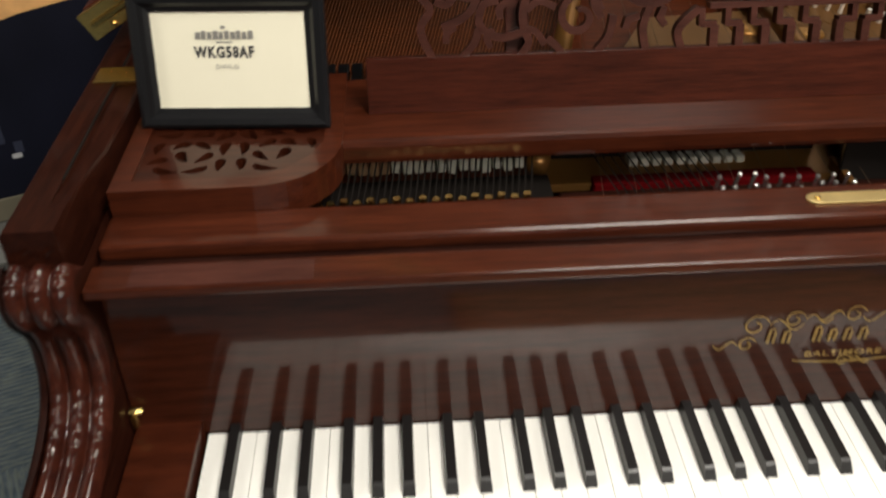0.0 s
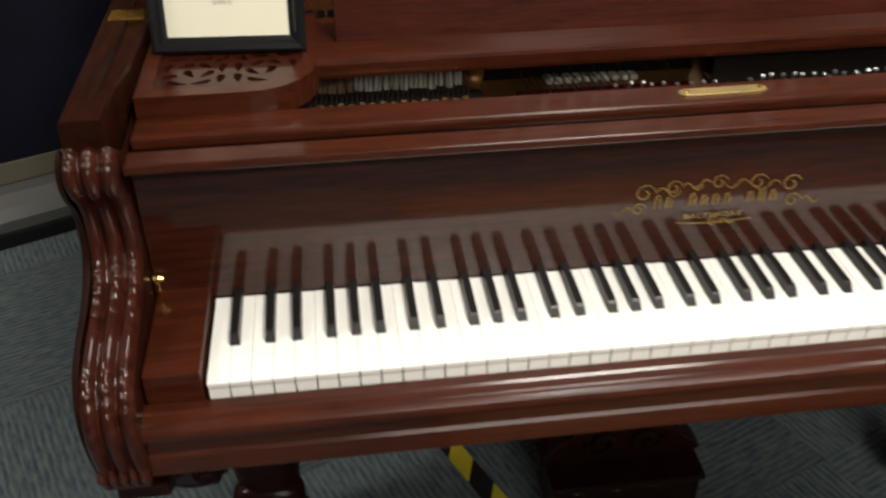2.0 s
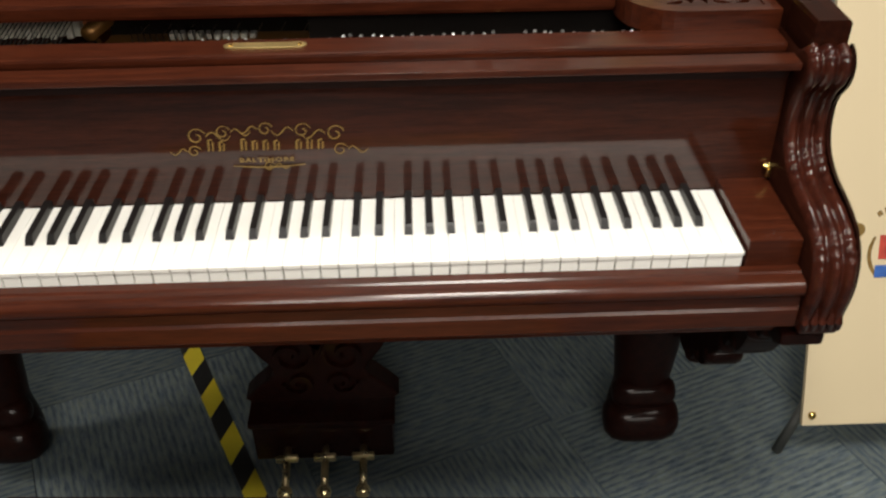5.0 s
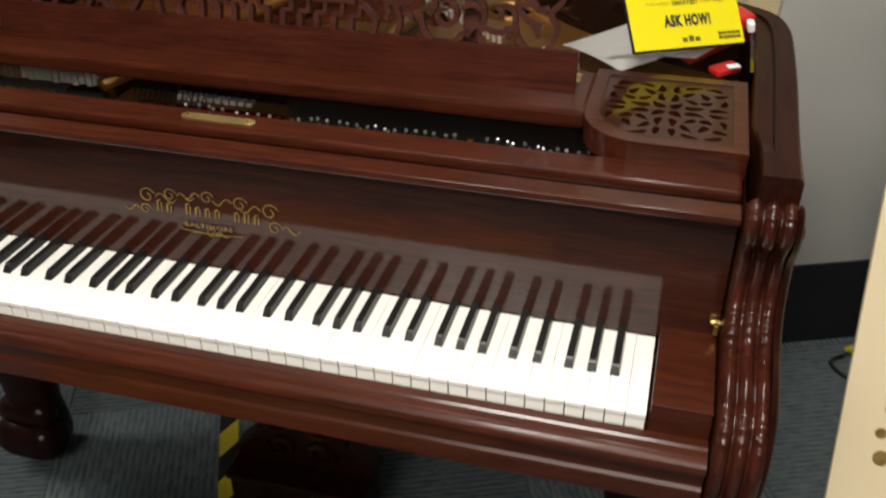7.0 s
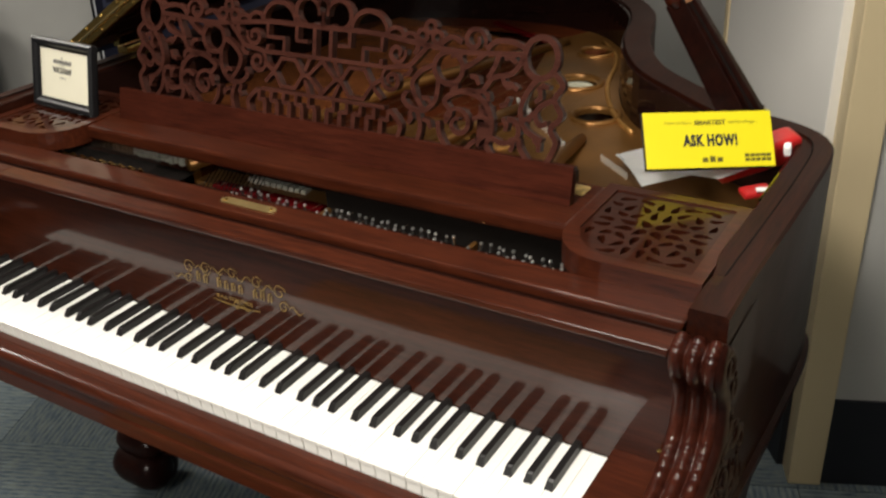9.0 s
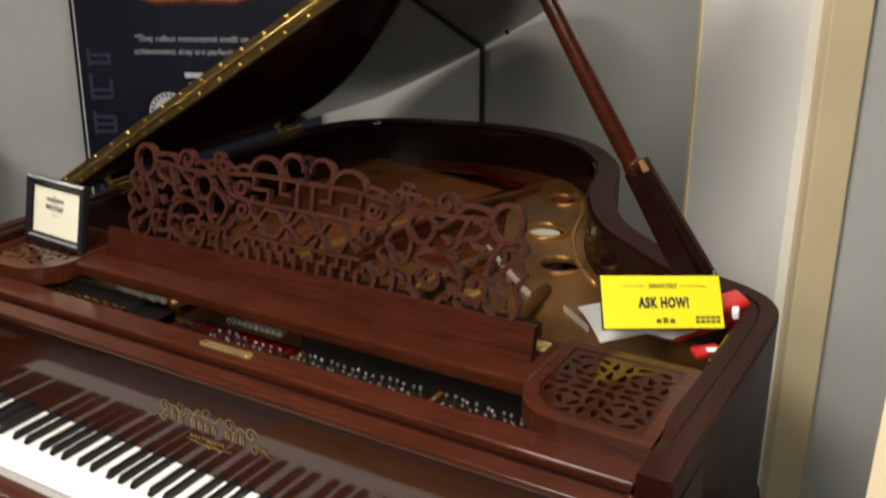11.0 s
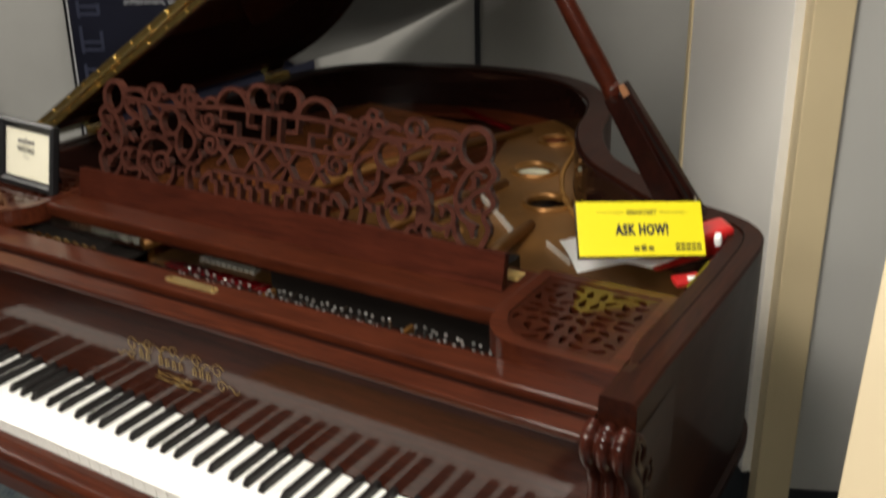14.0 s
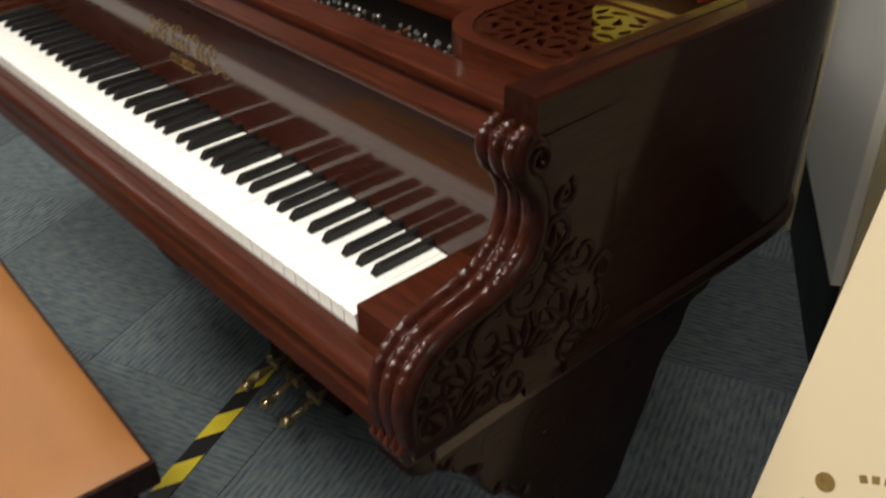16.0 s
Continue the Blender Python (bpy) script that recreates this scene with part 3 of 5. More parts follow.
for (xa, ya), (xb, yb) in (((0.34, 0.345), (0.60, 1.40)), ((0.69, 0.345), (0.74, 1.0)), ((0.97, 0.345), (0.90, 0.80))):
    part("plate_strut", tube([(xa, ya, 0.905), ((xa + xb) / 2, (ya + yb) / 2, 0.915), (xb, yb, 0.885)], [0.012, 0.014, 0.010], 8), GOLD_PLATE, piano, "bronze-painted plate strut", True)
rear = [q for q in side if q[1] > 1.25 and q[0] < 0.72]
rear_in = [(p.x, p.y) for p in inset(rim_o, 0.15) if p.y > 1.16 and p.x < 0.70]
part("hitch_plate", prism(rear + rear_in[::-1], 0.868, 0.878, "z"), SOUNDBOARD, piano, "reddish-brown rear of the soundboard")
# The shade under the desk rail is put into the pin block's colour.
part("pin_block", box(-0.066, 0.352, 0.236, 0.345, 0.86, 0.895, 0.003), DARK, piano, "pin block, the desk rail's shade in its dark colour")
part("pin_block", box(0.362, 1.298, 0.236, 0.330, 0.84, 0.881, 0.003), DARK_WOOD, piano, "pin block, the desk rail's shade in its dark colour")
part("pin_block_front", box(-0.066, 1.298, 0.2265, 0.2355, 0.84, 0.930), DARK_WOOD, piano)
# Added black sheets stand for the shade behind the pins.
part("cavity_shade_sheet", box(0.356, 0.658, 0.398, 0.401, 0.881, 0.9408), DARK, piano)
part("cavity_shade_sheet", box(0.66, 1.298, 0.3305, 0.3335, 0.880, 0.9408), DARK, piano)
part("felt_strip", box(0.02, 0.345, 0.2362, 0.262, 0.895, 0.903, 0.002), FELT_RED, piano, "red felt strip")
part("felt_strip", box(0.405, 0.650, 0.252, 0.304, 0.8812, 0.8850, 0.002), FELT_RED, piano, "red felt strip under the tuning pins")
part("rest_felt", box(0.40, 0.64, 0.336, 0.356, 0.872, 0.884, 0.003), FELT_RED, piano, "red felt string rest")
for x in (0.348, 0.664, 0.935):
    part("plate_rib", box(x - 0.004, x + 0.004, 0.2362, 0.36, 0.862, 0.893, 0.002), GOLD_PLATE, piano)

def pin(bm, x, y, z, r_, h):
    a = [bm.verts.new((x + r_ * math.cos(k * math.pi / 3), y + r_ * math.sin(k * math.pi / 3), z)) for k in range(6)]
    c = [bm.verts.new((x + r_ * 0.9 * math.cos(k * math.pi / 3), y + r_ * 0.9 * math.sin(k * math.pi / 3) - 0.003, z + h)) for k in range(6)]
    for k in range(6):
        bm.faces.new((a[k], a[(k + 1) % 6], c[(k + 1) % 6], c[k]))
    bm.faces.new(c)


b = bmesh.new()
pin(b, 0, 0, 0, 0.0025, 0.034)
n_dark = len(b.faces)
lathe([(0.0034, 0.003), (0.0046, 0.004), (0.0046, 0.011), (0.0034, 0.012)], 0, -0.0007, 8, b)
n_coil = len(b.faces)
lathe([(0.0025, 0.0330), (0.0026, 0.0352), (0.0015, 0.0368)], 0, -0.0030, 6, b)
b.faces.ensure_lookup_table()
for f in b.faces[n_dark:n_coil]:
    f.material_index = 1
for f in b.faces[n_coil:]:
    f.material_index = 2
PIN_MESH = mesh_of("tuning_pin", b, PIN_STEEL, False)
PIN_MESH.materials.append(COIL)
PIN_MESH.materials.append(PIN_TIP)
x = 0.503
while x < 1.275:
    if abs(x - 0.664) > 0.014 and abs(x - 0.935) > 0.014:
        for k in range(3):
            placed("tuning_pin", PIN_MESH, piano, pose(x + 0.0047 * k, random.uniform(0.2545, 0.2575) + 0.0195 * k, 0.8805, random.uniform(2, 9), random.uniform(-3, 3), random.uniform(0, 60)) @ Matrix.Diagonal((1, 1, random.uniform(0.92, 1.08), 1)))
    x += 0.0165 if x < 0.66 else 0.0142
b = bmesh.new()
pin(b, 0, 0, 0, 0.0045, 0.026)
NUT_MESH = mesh_of("brass_nut", b, BRASS, False)
for i in range(24):
    placed("brass_nut", NUT_MESH, piano, pose(0.03 + i * 0.0125, 0.256 + 0.004 * (i % 2), 0.902))
HEAD_MESH = mesh_of("felt_head", box(-0.0050, 0.0050, 0.0, 0.020, 0.0, 0.040, 0.002), FELT_BROWN)
PALE_HEAD_MESH = mesh_of("felt_head", box(-0.0050, 0.0050, 0.0, 0.020, 0.0, 0.040, 0.002), FELT_WHITE)
for i in range(22):
    placed("felt_head", HEAD_MESH if i < 10 else PALE_HEAD_MESH, piano, pose(0.075 + i * 0.0118, 0.352 + random.uniform(-0.002, 0.002), 0.897 + random.uniform(-0.002, 0.002), -6, 0, 3))
for i in range(3, 13):
    placed("felt_head", PALE_HEAD_MESH, piano, pose(0.412 + i * 0.0132, 0.374, 0.850 - 0.0003 * i, -6, 0, 3))

front_poly = [(0.35, 0.346), (1.294, 0.346), (1.294, 0.495), (0.978, 0.495), (0.86, 0.70), (0.80, 0.82), (0.56, 0.80), (0.47, 0.62), (0.36, 0.50)]
part("plate_front", prism(front_poly, 0.870, 0.8795, "z", 0.002), GOLD_PLATE, piano, "bronze-painted front of the iron plate")
part("capo_bar", tube([(0.72, 0.50, 0.895), (0.95, 0.47, 0.905), (1.27, 0.44, 0.90)], [0.014, 0.016, 0.014], 10), BRONZE_BAR, piano, "bronze cross bar of the plate", True)
part("rear_felt", box(0.0, 0.25, -0.009, 0.009, 0.0, 0.007, 0.002), FELT_RED, piano, "red felt under the strings").matrix_basis = pose(0.333, 1.515, 0.880, 0, 0, -30.3)
b = bmesh.new()
pin(b, 0, 0, 0, 0.004, 0.018)
HITCH_MESH = mesh_of("hitch_pin", b, HITCH_STEEL, False)
for i in range(15):
    f = i / 14
    placed("hitch_pin", HITCH_MESH, piano, pose(0.700 + 0.188 * f, 0.935 - 0.188 * f, 0.8800, random.uniform(4, 12), 0, 0))
for i in range(12):
    placed("hitch_pin", HITCH_MESH, piano, pose(0.972 + 0.0062 * i, 0.724 - 0.0052 * i, 0.8795, 8) @ Matrix.Diagonal((0.55, 0.55, 0.8, 1)))
lip = [(p.x, p.y, 0.8815) for p in inset(rim_o, 0.086) if 0.86 < p.y < 1.45 and p.x > 0.6]
part("plate_lip", tube(lip, 0.0055, 8), BRONZE_BAR, piano, "raised lip along the edge of the iron plate", True)
# Plain pale disc set below the middle plate hole.
part("hole_disc", lathe([(0.0, 0.0), (0.040, 0.0), (0.040, 0.002), (0.0, 0.0025)], 0.742, 1.128, 20), PALE_DISC, piano, "pale disc showing in a plate hole").matrix_basis = pose(0, 0, 0.8665)
for x, y, r_ in ((0.697, 0.745, 0.026), (0.775, 0.716, 0.022)):
    part("plate_boss", lathe([(r_, 0.879), (r_ * 0.9, 0.883), (r_ * 0.6, 0.885), (0.0, 0.8855)], x, y, 16), BRONZE_BAR, piano, "rounded bronze boss of the plate", True)
part("plate_lug", box(1.030, 1.078, 0.396, 0.436, 0.930, 0.968, 0.010, None, 3), LUG_BRASS, piano, "worn gilt end of the plate beside the desk", True)


def wire(bm, a, c, r_):
    a, c = Vector(a), Vector(c)
    d = (c - a).normalized()
    s = d.cross(Vector((0, 0, 1))).normalized() * r_
    u = s.cross(d).normalized() * r_
    q = [[bm.verts.new(p + o) for o in (-s, u, s)] for p in (a, c)]
    for k in range(3):
        bm.faces.new((q[0][k], q[0][(k + 1) % 3], q[1][(k + 1) % 3], q[1][k]))


for i in range(48):
    x = 0.028 + i * 0.00625
    lead = bmesh.new()
    wire(lead, (x, 0.256, 0.9175), (x + 0.012, 0.347, 0.940), 0.0008)
    part("string_lead", lead, DARK, piano)
for i in range(14):
    x = 0.395 + i * 0.0088
    lead = bmesh.new()
    wire(lead, (x + 0.035, 0.262, 0.886), (x + 0.004, 0.352, 0.912), 0.0009)
    part("string_lead", lead, DARK, piano)
for i in range(76):
    x = 0.03 + i * 0.0039
    bass = bmesh.new()
    wire(bass, (x + 0.008, 0.375, 0.900), (0.10 + i * 0.0060, 1.40 - 0.0015 * i, 0.905), 0.0010)
    part("bass_string", bass, COPPER, piano)
for i in range(100):
    x = 0.40 + i * 0.0086
    if abs(x - 0.695) < 0.012 or abs(x - 0.955) < 0.012:
        continue
    if i % 4 or i > 54:
        continue
    y1 = 1.36 - 0.0085 * i if i < 60 else 0.85 - 0.006 * (i - 60)
    strings = bmesh.new()
    wire(strings, (x, 0.285, 0.896), (x + 0.13 - 0.0014 * i, y1, 0.890), 0.0004)
    part("treble_string", strings, STRING, piano)
DAMPER_MESH = mesh_of("damper", box(-0.0065, 0.0065, 0.455, 0.565, 0.903, 0.930, 0.0015), BLACK_SATIN, False)
for i in range(58):
    x = 0.05 + i * 0.0165
    if abs(x - 0.345) > 0.012 and abs(x - 0.695) > 0.012:
        placed("damper", DAMPER_MESH, piano, pose(x, 0, 0))

# desk shelf rail and the two fretwork side shelves
part("desk_rail", box(0.128, 1.095, 0.300, 0.445, 0.941, 0.966, 0.006), MAHOG, piano, "mahogany rail that carries the music desk")


def shelf_outline(s):
    """Outline of a side shelf, inner corner rounded; s mirrors it."""
    pts = [(0.0, 0.222), (0.0, 0.452), (0.206, 0.452), (0.206, 0.300)]
    pts += [(0.206 - 0.078 + 0.078 * math.cos(a), 0.300 - 0.078 * math.sin(a)) for a in [math.pi / 2 * k / 8 for k in range(1, 9)]]
    return pts


SHELF_L, SHELF_R = -0.063, 1.301


def shelf(name, x0, s):
    """A solid board, sunk a little inside its border, with many small pierced openings."""
    out = [(x0 + s * px, py) for px, py in shelf_outline(s)]
    hx0, hx1, hy0, hy1 = 0.018, 0.188, 0.240, 0.434
    panel = [(x0 + s * px, py) for px, py in ((hx0, hy0), (hx0, hy1), (hx1, hy1), (hx1, 0.302), (hx1 - 0.012, 0.274), (hx1 - 0.032, 0.252), (hx1 - 0.058, hy0))]

    def pierced(loops, z0, z1):
        bb = bmesh.new()
        edges = []
        for lp in loops:
            vs = [bb.verts.new((x, y, z1)) for x, y in lp]
            edges += [bb.edges.new((vs[i], vs[(i + 1) % len(vs)])) for i in range(len(vs))]
        bmesh.ops.triangle_fill(bb, use_beauty=True, use_dissolve=False, edges=edges)
        r = bmesh.ops.extrude_face_region(bb, geom=bb.faces[:])
        for e in r["geom"]:
            if isinstance(e, bmesh.types.BMVert):
                e.co.z = z0
        return bb
    ob = part(name, pierced([out, panel], 0.935, 0.9690), MAHOG, piano, "mahogany side shelf with pierced scrollwork")

    def slot(cx, cy, length, width, ang, bend=0.0):
        """A leaf-shaped opening, pointed at one end."""
        pts = []
        for k in range(12):
            a = 2 * math.pi * k / 12
            u = math.cos(a) * length / 2
            v = math.sin(a) * width / 2 * (0.75 - 0.45 * math.cos(a)) + bend * (u / length * 2) ** 2
            pts.append((x0 + s * (cx + u * math.cos(ang) - v * math.sin(ang)), cy + u * math.sin(ang) + v * math.cos(ang)))
        return pts
    holes = []
    mx, my = 0.103, 0.337
    for sx in (1, -1):
        for sy in (1, -1):
            for dx, dy, ln, wd, an, be in ((0.012, 0.0135, 0.022, 0.014, 0.9, 0.0), (0.036, 0.009, 0.025, 0.013, 0.2, 0.003), (0.066, 0.010, 0.024, 0.011, 0.1, -0.003), (0.010, 0.040, 0.024, 0.010, 1.5, 0.002), (0.030, 0.032, 0.020, 0.010, 2.4, 0.0), (0.052, 0.030, 0.018, 0.012, 0.6, 0.002), (0.074, 0.034, 0.020, 0.009, 1.4, 0.002), (0.026, 0.056, 0.022, 0.010, 0.9, -0.002), (0.048, 0.053, 0.022, 0.011, 2.0, 0.002), (0.070, 0.058, 0.019, 0.010, 0.4, 0.002), (0.010, 0.070, 0.022, 0.010, 1.5, 0.0), (0.032, 0.079, 0.024, 0.010, 0.3, -0.003), (0.060, 0.079, 0.024, 0.010, 2.8, 0.003)):
                px, py = mx + sx * dx, my + sy * dy
                if sy < 0 and sx > 0 and dx + dy > 0.118:
                    continue
                holes.append(slot(px, py, ln * 1.08, wd * 1.22, math.atan2(sy * math.sin(an), sx * math.cos(an)), be * sx * sy))
    part("shelf_fretwork", pierced([panel] + holes, 0.955, 0.9665), SHELF_GLOSS, ob, "polished panel pierced with leaf-shaped openings")
    return ob


shelf("side_shelf", SHELF_L, 1)
shelf("side_shelf", SHELF_R, -1)

# music desk, leaning back
DESK = pose(0.620, 0.357, 0.966, -13, 0, 0)
FRET = DESK @ Matrix.Translation((0.012, 0, 0))
b = box(-0.4525, 0.4525, 0, 0.014, 0, 0.056, 0.0008)
b.transform(DESK)
desk_base = part("music_desk", b, DESK_WOOD, piano, "long mahogany music desk with pierced scrollwork")
fr = bmesh.new()
D = 0.013
SLIM = 0.78


turn_by = itertools.cycle([0.0, 0.0002, 0.0004, 0.0006, 0.0008, 0.0010, 0.0012])


def both(pts, w=0.0095):
    d = D + next(turn_by)
    ribbon(pts, w * SLIM, d, fr, FRET @ Matrix.Translation((0, 0.0006 - (d - D) / 2, 0)))
    ribbon([(-x, z) for x, z in pts], w * SLIM, d, fr, FRET @ Matrix.Translation((0, 0.0006 - (d - D) / 2, 0)))


def both_f(pts, w=0.0095):
    d = D + next(turn_by)
    ribbon(pts, w * SLIM, d, fr, FRET @ Matrix.Translation((0, 0.0006 - (d - D) / 2, 0)), False)
    ribbon([(-x, z) for x, z in pts], w * SLIM, d, fr, FRET @ Matrix.Translation((0, 0.0006 - (d - D) / 2, 0)), False)


Z0 = 0.054
W1 = 0.0098


def arc(cx, cz, rx, rz, a0, a1, n=14):
    return [(cx + rx * math.cos(a0 + (a1 - a0) * k / n), cz + rz * math.sin(a0 + (a1 - a0) * k / n)) for k in range(n + 1)]


PI = math.pi


def flow(pts, w=0.0100):
    """A strip that flows smoothly through the points, on both halves of the desk."""
    both_f([(p.x, p.y) for p in smooth_path(pts, 5)], w)


# the long wavy bar, and the frame of the centre panel under it
flow([(0.0, 0.205), (0.10, 0.205), (0.165, 0.199), (0.245, 0.193), (0.350, 0.199)], 0.0100)
both_f([(0.0, 0.157), (0.122, 0.157)], 0.0080)
both_f([(0.0, 0.096), (0.122, 0.096)], 0.0080)
# scrolls and knobs standing on the bar
both(arc(0.031, 0.226, 0.023, 0.022, -2.3, 3.3), W1)
both_f(arc(0.0, 0.230, 0.011, 0.018, 0.2, PI - 0.2), 0.009)
both_f([(0.0, 0.204), (0.0, 0.228)], 0.009)
both(arc(0.088, 0.208, 0.032, 0.029, 0.0, PI), W1)
both_f(arc(0.136, 0.205, 0.014, 0.012, 0.0, PI, 8), 0.008)
both_f(arc(0.162, 0.201, 0.012, 0.010, 0.0, PI, 8), 0.008)
for kx, kz in ((0.196, 0.223), (0.183, 0.210), (0.209, 0.209)):
    both_f(arc(kx, kz, 0.0085, 0.0085, 0.0, 2 * PI, 10), 0.0085)
flow([(0.215, 0.200), (0.232, 0.212), (0.250, 0.206)], 0.0095)
both(spiral(0.270, 0.211, 0.019, 0.006, -0.4, 1.2), 0.0100)
flow([(0.290, 0.200), (0.305, 0.213), (0.330, 0.214), (0.350, 0.207)], 0.0100)
# end loop and scalloped end
both_f(arc(0.375, 0.197, 0.025, 0.028, 0.0, 2 * PI, 22), 0.0110)
flow([(0.396, 0.180), (0.411, 0.163), (0.401, 0.143), (0.413, 0.122), (0.399, 0.102), (0.409, 0.083), (0.398, Z0)], 0.0105)
# centre panel: a diamond between two hexagons
both_f([(0.0, 0.153), (0.027, 0.127), (0.0, 0.101)], 0.0088)
both_f([(0.027, 0.127), (0.038, 0.127)], 0.0088)
both_f([(0.038, 0.127), (0.054, 0.149), (0.082, 0.149), (0.097, 0.127), (0.082, 0.104), (0.054, 0.104), (0.038, 0.127)], 0.0088)
both_f([(0.097, 0.127), (0.118, 0.140)], 0.0088)
both_f([(0.097, 0.127), (0.116, 0.108)], 0.0088)
both_f([(0.024, 0.155), (0.034, 0.134)], 0.0080)
both_f([(0.024, 0.098), (0.034, 0.120)], 0.0080)
# stepped fret above the panel, stubs below it
both_f([(0.112, 0.203), (0.112, 0.181), (0.078, 0.181), (0.078, 0.159)], 0.0088)
both_f([(0.052, 0.203), (0.052, 0.180), (0.030, 0.180)], 0.0088)
both_f([(0.016, 0.203), (0.016, 0.159)], 0.0088)
both_f([(0.112, 0.168), (0.112, 0.158)], 0.0088)
for k in range(5):
    xa = 0.012 + k * 0.026
    both_f([(xa, Z0), (xa, 0.077)], 0.0105)
    both_f([(xa - 0.002, 0.078), (xa + 0.013, 0.078)], 0.0080)
    both_f([(xa + 0.013, 0.076), (xa + 0.013, 0.094)], 0.0075)
# scrolled wings
both_f(arc(0.262, 0.092, 0.046, 0.046, -0.3, 2.5, 20), 0.0105)
both(spiral(0.252, 0.090, 0.024, 0.006, 2.9, -1.25, 22), 0.0100)
flow([(0.226, 0.120), (0.238, 0.104), (0.230, 0.088)], 0.0090)
flow([(0.276, 0.100), (0.292, 0.106), (0.304, 0.098)], 0.0090)
flow([(0.286, 0.064), (0.294, 0.076), (0.304, 0.080)], 0.0090)
# small leaf tips that spring from the scrolls
for lx, lz, la in ((0.205, 0.112, 2.2), (0.236, 0.136, 0.6), (0.282, 0.150, 2.0), (0.318, 0.164, -0.9), (0.344, 0.150, 2.6), (0.356, 0.110, 0.2), (0.330, 0.090, 1.4), (0.392, 0.158, 2.9), (0.372, 0.136, 0.7), (0.318, 0.124, 0.3), (0.338, 0.186, 2.4), (0.170, 0.182, 0.9), (0.152, 0.150, 0.1), (0.166, 0.078, 1.0), (0.206, 0.076, 1.9), (0.340, 0.062, 1.2), (0.384, 0.068, 1.6), (0.252, 0.186, 2.7), (0.300, 0.128, 1.8)):
    both([(lx, lz), (lx + 0.010 * math.cos(la), lz + 0.010 * math.sin(la)), (lx + 0.019 * math.cos(la + 0.5), lz + 0.019 * math.sin(la + 0.5))], 0.0105)
both_f(arc(0.230, 0.168, 0.024, 0.023, 0.0, 2 * PI, 18), 0.0100)
both(spiral(0.132, 0.139, 0.019, 0.005, 2.2, 1.3), 0.0095)
both(spiral(0.140, 0.180, 0.016, 0.005, 0.4, -1.2), 0.0095)
flow([(0.214, 0.150), (0.212, 0.122), (0.196, 0.103), (0.172, 0.101), (0.155, 0.113), (0.160, 0.126)])
flow([(0.350, 0.196), (0.334, 0.172), (0.304, 0.162), (0.288, 0.142), (0.262, 0.139)])
flow([(0.375, 0.170), (0.360, 0.150), (0.351, 0.122), (0.362, 0.096), (0.388, 0.084)])
flow([(0.306, 0.078), (0.330, 0.072), (0.350, 0.084), (0.347, 0.104), (0.332, 0.108)])
flow([(0.402, 0.143), (0.384, 0.134), (0.374, 0.120), (0.382, 0.106), (0.394, 0.110)])
flow([(0.290, 0.196), (0.274, 0.182), (0.254, 0.170)])
flow([(0.312, 0.199), (0.306, 0.180), (0.296, 0.160)])
flow([(0.196, 0.198), (0.178, 0.180), (0.162, 0.164), (0.140, 0.160), (0.122, 0.157)])
flow([(0.206, 0.170), (0.186, 0.160), (0.170, 0.142), (0.176, 0.122), (0.190, 0.104)])
for pts in ([(0.310, Z0), (0.302, 0.066), (0.306, 0.078)], [(0.368, Z0), (0.356, 0.068), (0.352, 0.082)], [(0.234, Z0), (0.222, 0.070), (0.218, 0.090)], [(0.184, Z0), (0.188, 0.078), (0.180, 0.101)], [(0.148, Z0), (0.152, 0.074), (0.132, 0.094)], [(0.268, Z0), (0.276, 0.064), (0.284, 0.070)]):
    flow(pts, 0.0098)
part("desk_fretwork", fr, MAHOG_DULL, desk_base, "pierced mahogany scrollwork")
for sx in (-0.30, 0.30):
    b = box(sx - 0.012, sx + 0.012, 0.015, 0.028, 0.0, 0.12, 0.002)
    b.transform(DESK)
    part("desk_hinge_block", b, MAHOG_DULL, desk_base)


part("lid_stop", box(-0.116, -0.072, 0.405, 0.440, 0.985, 0.9915, 0.001), BRASS, piano, "brass hinge leaf on the rim")


# carved scroll arms
ARM_CURVE = [(0.146, 0.952), (0.128, 0.956), (0.112, 0.950), (0.105, 0.934), (0.110, 0.916), (0.124, 0.898), (0.133, 0.876), (0.133, 0.847), (0.123, 0.820), (0.100, 0.800), (0.066, 0.787), (0.026, 0.779), (-0.010, 0.766), (-0.034, 0.743), (-0.044, 0.715), (-0.044, 0.688), (-0.040, 0.664), (-0.036, 0.634)]
ARM = smooth_path(ARM_CURVE, 4)


def moulded(pts, width, relief, tail, m, outer):
    """A rounded, tapering strip of carving along a line in y, z, standing proud along x."""
    b = bmesh.new()
    pts = [Vector(p) for p in pts]
    n = len(pts)
    rows = []
    for i, p in enumerate(pts):
        d = (pts[min(i + 1, n - 1)] - pts[max(i - 1, 0)]).normalized()
        s = Vector((-d.y, d.x))
        f = i / (n - 1)
        w = width * 0.5 * (tail + (1 - tail) * math.sin(math.pi * min(1, 0.18 + f)) ** 0.7)
        h = relief * (0.35 + 0.65 * math.sin(math.pi * min(1, 0.15 + 0.8 * f)))
        rows.append([b.verts.new(m @ Vector((p.x + s.x * w * k, hh * h - 0.001, p.y + s.y * w * k))) for k, hh in ((-1, 0), (-0.75, 0.65), (-0.25, 1.0), (0.25, 0.85), (0.75, 0.5), (1, 0))])
    for r0, r1 in zip(rows, rows[1:]):
        for k in range(5):
            b.faces.new((r0[k], r0[k + 1], r1[k + 1], r1[k]))
    b.faces.new(rows[0][::-1])
    b.faces.new(rows[-1])
    bmesh.ops.recalc_face_normals(b, faces=b.faces)
    return b


